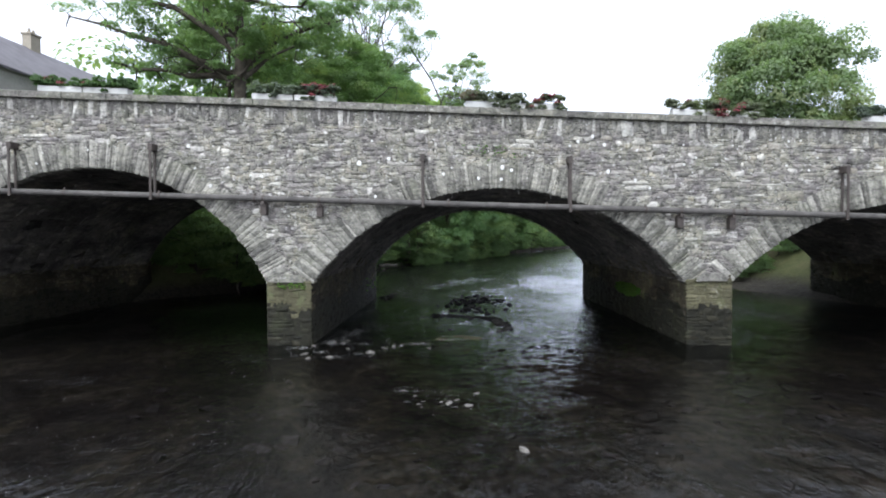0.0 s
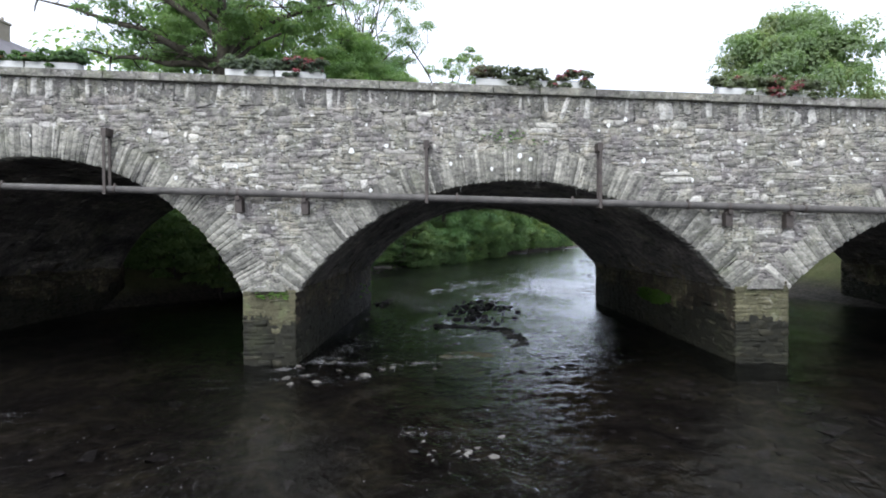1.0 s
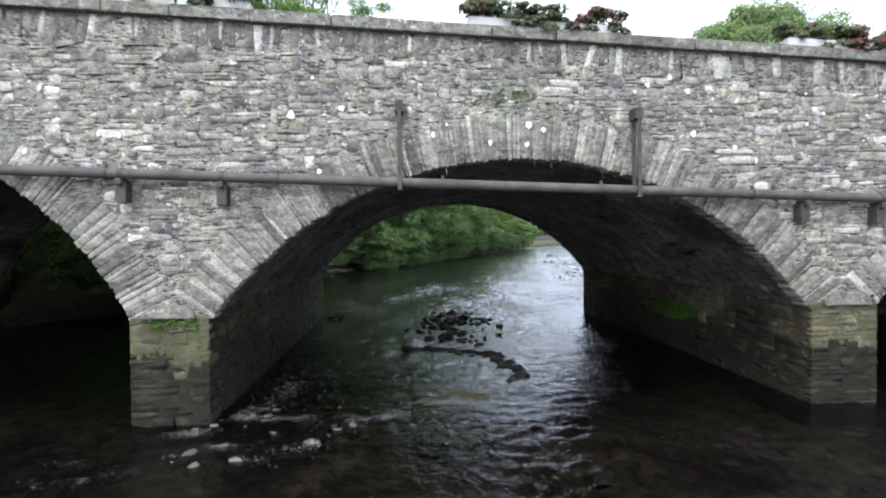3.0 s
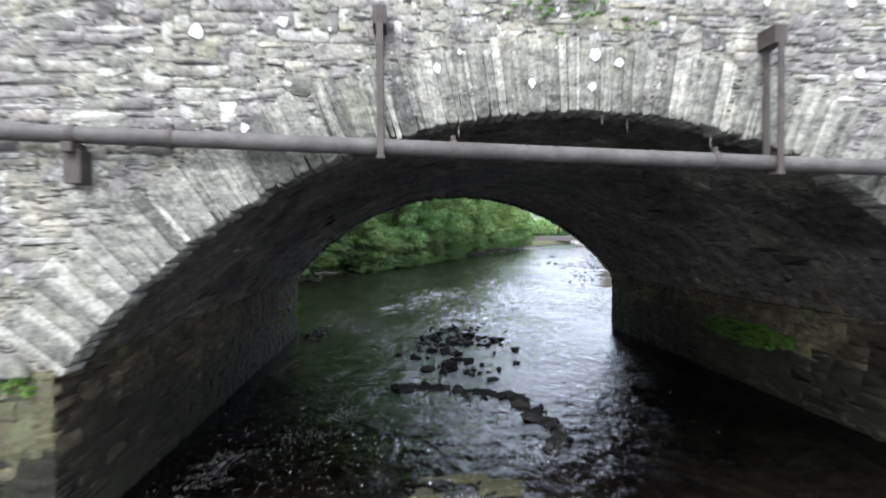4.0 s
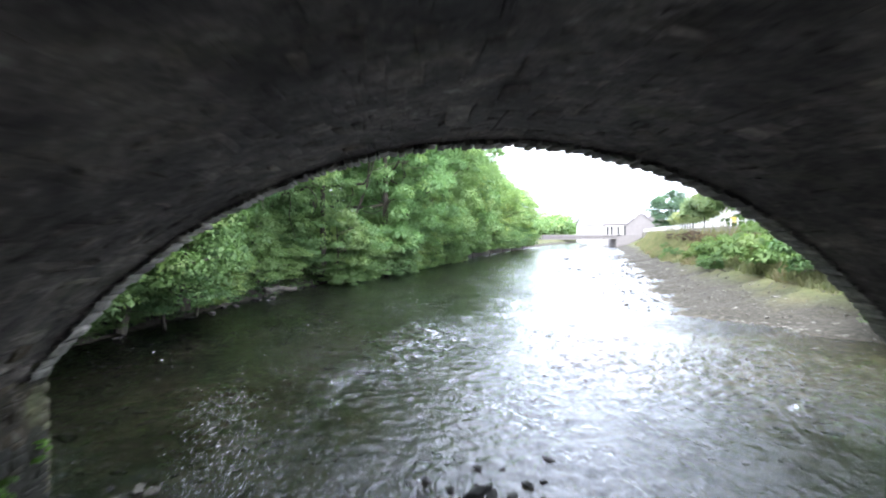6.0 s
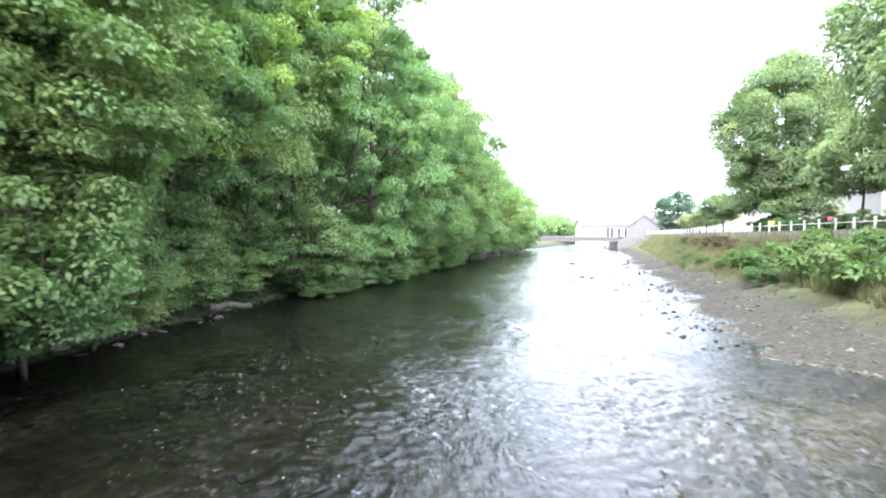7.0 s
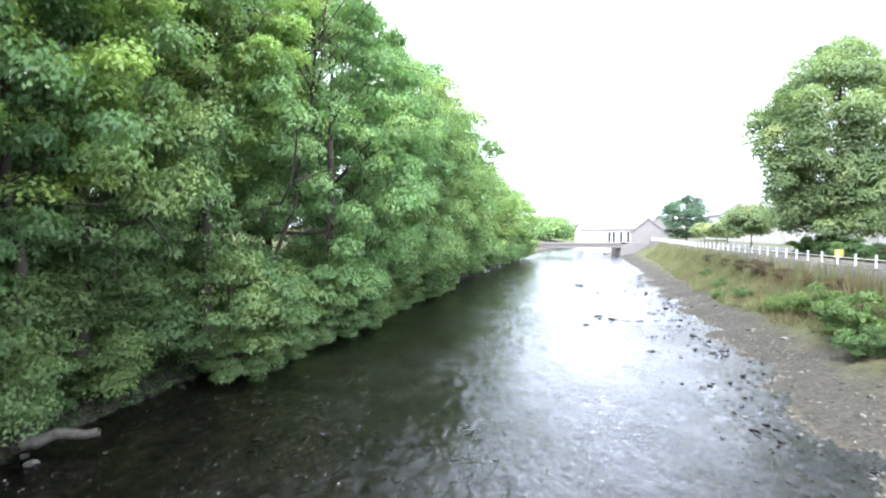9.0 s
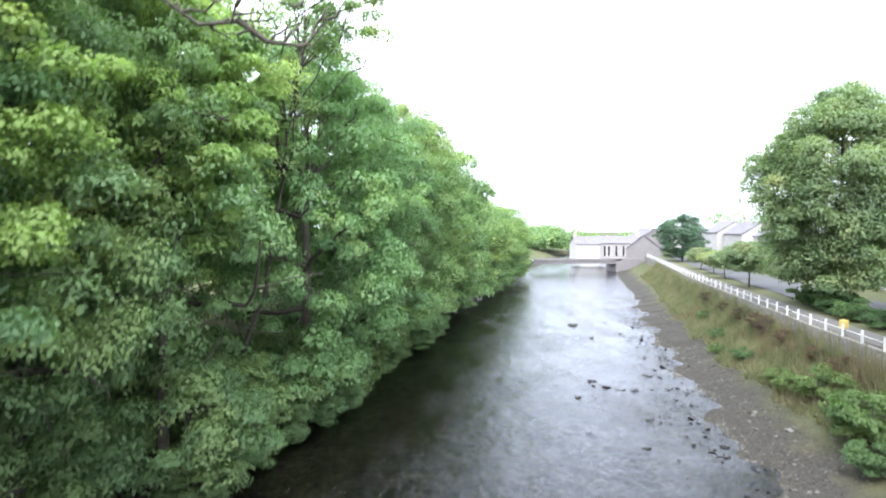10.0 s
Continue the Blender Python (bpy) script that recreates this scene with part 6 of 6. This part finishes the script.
# riffle of stones at the foot of the pier and small banks of stones upstream
for x, y in along([(-3.9, 13.25), (-3.3, 14.15), (-2.9, 15.45), (-2.2, 16.55)], 26, 0.16) + along([(-3.7, 12.15), (-2.4, 12.45), (-1.2, 13.35), (0.0, 13.75)], 30, 0.3):
    rock(x, y, rt.uniform(0.12, 0.34), -0.03, 0.6, rt.random() < 0.65)
for x, y, k in ((-1.85, 12.65, 0.42), (-3.6, 12.35, 0.36), (-3.2, 12.65, 0.32), (-2.8, 12.05, 0.3), (-1.5, 13.25, 0.26)):
    rock(x, y, k, -0.02, 0.55, True)
for i in range(26):
    rock(rt.normal(0.3, 0.45), rt.normal(8.15, 0.45), rt.uniform(0.1, 0.26), -0.02, 0.5, rt.random() < 0.6)
rock(1.56, 5.71, 0.22, 0.0, 1.2, True)
# a squared sill of two mossy slabs just awash under the arch
sill_mat = stone_material("awash_slab", [(0.0, (0.036, 0.035, 0.018)), (1.0, (0.062, 0.059, 0.027))], 0.7, 1.2, 0.1, relief=0.02)
for x0, x1, y0, y1, z in ((-0.12, 1.05, 12.85, 14.48, -0.025), (-0.14, 1.45, 14.55, 15.35, 0.0)):
    bm = bmesh.new()
    bmesh.ops.create_grid(bm, x_segments=14, y_segments=12, size=0.5)
    for v_ in bm.verts:
        u, w = v_.co.x, v_.co.y
        v_.co.x = x0 + (x1 - x0) * (u + 0.5) + 0.07 * math.sin(9 * w + x1) + 0.04 * math.sin(21 * w) + rt.normal(0, 0.012)
        v_.co.y = y0 + (y1 - y0) * (w + 0.5) + 0.04 * math.sin(7 * u)
        v_.co.z = z + 0.012 * math.sin(8 * u + 5 * w) + rt.normal(0, 0.005) - 0.05 * (max(abs(u), abs(w)) > 0.49)
    ext = bmesh.ops.extrude_face_region(bm, geom=bm.faces[:])
    for g in ext["geom"]:
        if isinstance(g, bmesh.types.BMVert):
            g.co.z -= 0.3
    bmesh.ops.recalc_face_normals(bm, faces=bm.faces)
    slab_me = bpy.data.meshes.new("flat_slab")
    bm.to_mesh(slab_me)
    bm.free()
    slab_me.materials.append(sill_mat)
    tagged(new("flat_slab", slab_me), "flat olive mossy slab just awash in the river", "rock", "slabs of the sill")
for x, y, s in ((24.9, 97.7, 1.3), (24.3, 90.5, 0.8), (18.4, 75.3, 0.9), (18.8, 73.9, 0.9), (16.0, 71.8, 0.7), (20.2, 72.8, 0.7), (22.9, 76.5, 1.0), (16.4, 63.6, 0.6), (16.8, 60.3, 0.5),
                (21.1, 67.5, 0.9), (20.3, 63.3, 0.7), (25.4, 78.7, 0.9), (31.3, 90.6, 1.1), (17.9, 74.3, 0.6), (19.3, 73.2, 0.6), (19.6, 73.0, 0.5)):
    rock(x, y, s, -0.02, 0.6)
for i in range(26):
    rock(rt.uniform(-3.55, -2.7), rt.uniform(25.35, 27.75), rt.uniform(0.12, 0.28), rt.uniform(0, 0.15), 0.8, rt.random() < 0.5)
for i in range(40):
    y = rt.uniform(46, 82)
    x = float(right_bank(y)) + rt.uniform(-1.2, 4.5)
    rock(x, y, rt.uniform(0.2, 0.5), max(-0.02, on_ground(x, y)), 0.7, rt.random() < 0.4)
for i in range(46):
    y = rt.uniform(38, 60)
    x = float(left_bank(y)) + rt.uniform(-1.6, 0.9)
    rock(x, y, rt.uniform(0.25, 0.7), max(0, on_ground(x, y)), 0.8, rt.random() < 0.6)


def shingle(name, xs_, ys_, zs_, ss_, meshes, label):
    """Many small stones joined into one mesh."""
    vs_, fs_, base_ = [], [], 0
    shapes = []
    for me in meshes:
        co = np.array([v_.co[:] for v_ in me.vertices])
        shapes.append((co, [tuple(p.vertices) for p in me.polygons]))
    for x, y, z, s in zip(xs_, ys_, zs_, ss_):
        co, polys = shapes[int(rt.integers(0, len(shapes)))]
        a = rt.uniform(0, 6.3)
        r = np.array([[math.cos(a), -math.sin(a), 0], [math.sin(a), math.cos(a), 0], [0, 0, 0.8]])
        vs_.append(co @ r.T * s + np.array([x, y, z]))
        fs_ += [tuple(base_ + k for k in p) for p in polys]
        base_ += len(co)
    ob = new(name, mesh_from(name, np.concatenate(vs_), fs_, meshes[0].materials[0]))
    tagged(ob, label, "stones", kind="stuff")


pebbles = [rock_mesh(rt, pale_rock_mat, 11, 0) for k in range(8)]
wet_pebbles = [rock_mesh(rt, wet_rock_mat, 11, 0) for k in range(6)]
n_ = 4200
sy_ = rt.uniform(36, 110, n_)
sx_ = right_bank(sy_) + np.where(rt.random(n_) < 0.3, rt.uniform(0, 0.8, n_), rt.uniform(0.0, 0.62, n_) * (fence_line(sy_) - right_bank(sy_)) * 0.9)
sz2_ = np.maximum(ground_height(sx_, sy_), -0.02)
shingle("shingle", sx_, sy_, sz2_, rt.lognormal(math.log(0.13), 0.45, n_), pebbles, "grey-brown shingle along the water's edge")
n_ = 5200
sy_ = rt.uniform(1, 58, n_)
sx_ = left_bank(sy_) + 0.5 + rt.random(n_) * (right_bank(sy_) - left_bank(sy_) - 1.0)
shoal = sample(HUMPS, sx_, sy_, 2.6)
ok = ((sy_ < FACE - 0.4) | (sy_ > BACK + 0.4) | ((sx_ > -3.4) & (sx_ < 6.9))) & (shoal > rt.uniform(-1.0, 1.2, n_))
sx_, sy_ = sx_[ok], sy_[ok]
bz_ = np.minimum(bed_height(sx_, sy_), -0.1)
shingle("bed_stones", sx_, sy_, bz_, np.minimum(rt.lognormal(math.log(0.26), 0.5, len(sx_)), -bz_ * 1.9), pebbles, "brown stones on the river bed under water")
n_ = 2600
sx_, sy_ = rt.normal(10.5, 2.8, n_), rt.normal(35.5, 3.4, n_)
ok = (sx_ < right_bank(sy_) + 0.5) & (sy_ > BACK + 0.4)
sx_, sy_ = sx_[ok], sy_[ok]
shingle("shoal_stones", sx_, sy_, np.minimum(bed_height(sx_, sy_), -0.03), rt.lognormal(math.log(0.15), 0.4, len(sx_)), pebbles, "pale gravel of the shoal just under water")
n_ = 420
sy_ = rt.uniform(44, 110, n_)
sx_ = right_bank(sy_) - np.abs(rt.normal(0, 1.6, n_))
shingle("wet_shingle", sx_, sy_, np.zeros(n_), rt.lognormal(math.log(0.24), 0.45, n_), wet_pebbles, "dark wet stones in the shallows")

log = thing("driftwood_log", (-6.3, 52.4, 0.3), "bleached driftwood trunk lying on the bank", "log")
pts_, rad_ = branch(rt, (-0.9, -0.3, 0.1), (0.8, 0.4, 0.15), 0.2, 0.12, 0.05, 8)
v, f = tube_arrays(pts_, rad_, 10)
child("stem", mesh_from("stem", v, f, plain("bleached_wood", (0.085, 0.078, 0.066), 0.9, vary=0.35, scale=5, bumps=0.8), True), log)

# flecks of foam drifting on the water, and painted glints of ripples
nf = 3400
fx_ = np.concatenate([rt.normal(-1.6, 0.9, nf // 2) + 0.0, rt.uniform(-12, 11, nf // 2)])
fy_ = np.concatenate([rt.uniform(22, 46, nf // 2), rt.uniform(2, 48, nf // 2)])
fx_[:nf // 2] += -0.06 * (fy_[:nf // 2] - 24)
# more pale flecks, standing in for glints on the ripples
fx_ = np.concatenate([fx_, rt.uniform(-6, 5, 1500)])
fy_ = np.concatenate([fy_, rt.uniform(36, 62, 1500)])
thin = rt.random(len(fx_)) < np.where(fy_ < 20, 0.25, 0.4)
fx_, fy_ = fx_[thin], fy_[thin]
# a dense drift of bubbles below the arch, and scattered ones over the dark side of the river
k_ = rt.random(1500)
fx_ = np.concatenate([fx_, -1.0 - 2.3 * k_ + rt.normal(0, 0.45 - 0.1 * k_), rt.uniform(-8, 2, 800), rt.normal(-1.6, 1.1, 900), rt.uniform(-13, -3, 700)])
fy_ = np.concatenate([fy_, 23.75 + 8.6 * k_ + rt.normal(0, 0.5, 1500), rt.uniform(34, 60, 800), rt.normal(17.0, 2.2, 900), rt.uniform(2, 11, 700)])
# froth among the stones of the riffle
wisps = np.array(along([(-4.03, 13.22), (-3.5, 13.95), (-3.2, 14.35), (-2.9, 15.15), (-2.9, 15.95), (-2.4, 16.75)], 30, 0.07) + along([(-3.2, 13.95), (-2.7, 13.9), (-2.1, 13.9)], 9, 0.05)
                 + along([(-1.35, 13.85), (-1.2, 13.45), (-0.7, 13.65), (-0.4, 14.05)], 12, 0.06) + along([(-2.1, 16.25), (-1.7, 17.55), (-1.1, 18.55)], 8, 0.25)
                 + along([(-6.0, 11.55), (-4.6, 11.85), (-3.2, 12.55), (-1.6, 12.45)], 12, 0.25) + along([(-0.8, 8.85), (0.2, 9.05), (0.6, 8.45)], 6, 0.2)
                 + along([(-9.2, 9.45), (-7.2, 9.55)], 7, 0.3) + along([(-0.14, 14.52), (1.2, 14.52)], 7, 0.02) + along([(2.4, 17.45), (2.1, 16.25), (1.5, 15.55)], 8, 0.1))
fine = np.concatenate([np.full(len(fx_), 1.0), np.full(len(wisps) * 55, 0.6)])
fx_ = np.concatenate([fx_, np.repeat(wisps[:, 0], 55) + rt.normal(0, 0.17, len(wisps) * 55)])
fy_ = np.concatenate([fy_, np.repeat(wisps[:, 1], 55) + rt.normal(0, 0.08, len(wisps) * 55)])
ok = (fx_ > left_bank(fy_) + 1) & (fx_ < right_bank(fy_) - 0.5) & ((fy_ < FACE - 0.3) | (fy_ > BACK + 0.3) | ((fx_ > -3.5) & (fx_ < 7)))
fx_, fy_ = fx_[ok], fy_[ok]
sz_ = rt.lognormal(math.log(0.012), 0.36, len(fx_)) * fine[ok]
sz_ *= np.interp(fy_, [11, 16, 34, 60], [0.6, 0.9, 1.0, 1.6])
an = rt.uniform(0, 6.3, len(fx_))
quad = np.array([(-1, -0.5), (0.2, -0.7), (1, 0.3), (-0.3, 0.6)])
vx = fx_[:, None] + sz_[:, None] * (quad[:, 0] * np.cos(an)[:, None] - quad[:, 1] * np.sin(an)[:, None])
vy = fy_[:, None] + sz_[:, None] * (quad[:, 0] * np.sin(an)[:, None] + quad[:, 1] * np.cos(an)[:, None])
v = np.stack([vx, vy, water_height(vx, vy) + 0.014], -1).reshape(-1, 3)
foam = new("foam_flecks", mesh_from("foam_flecks", v, np.arange(len(v)).reshape(-1, 4), plain("foam", (0.42, 0.42, 0.41), 0.8, bumps=0)))
tagged(foam, "small white flecks of drifting foam and painted ripple glints on the river", "foam", kind="stuff")
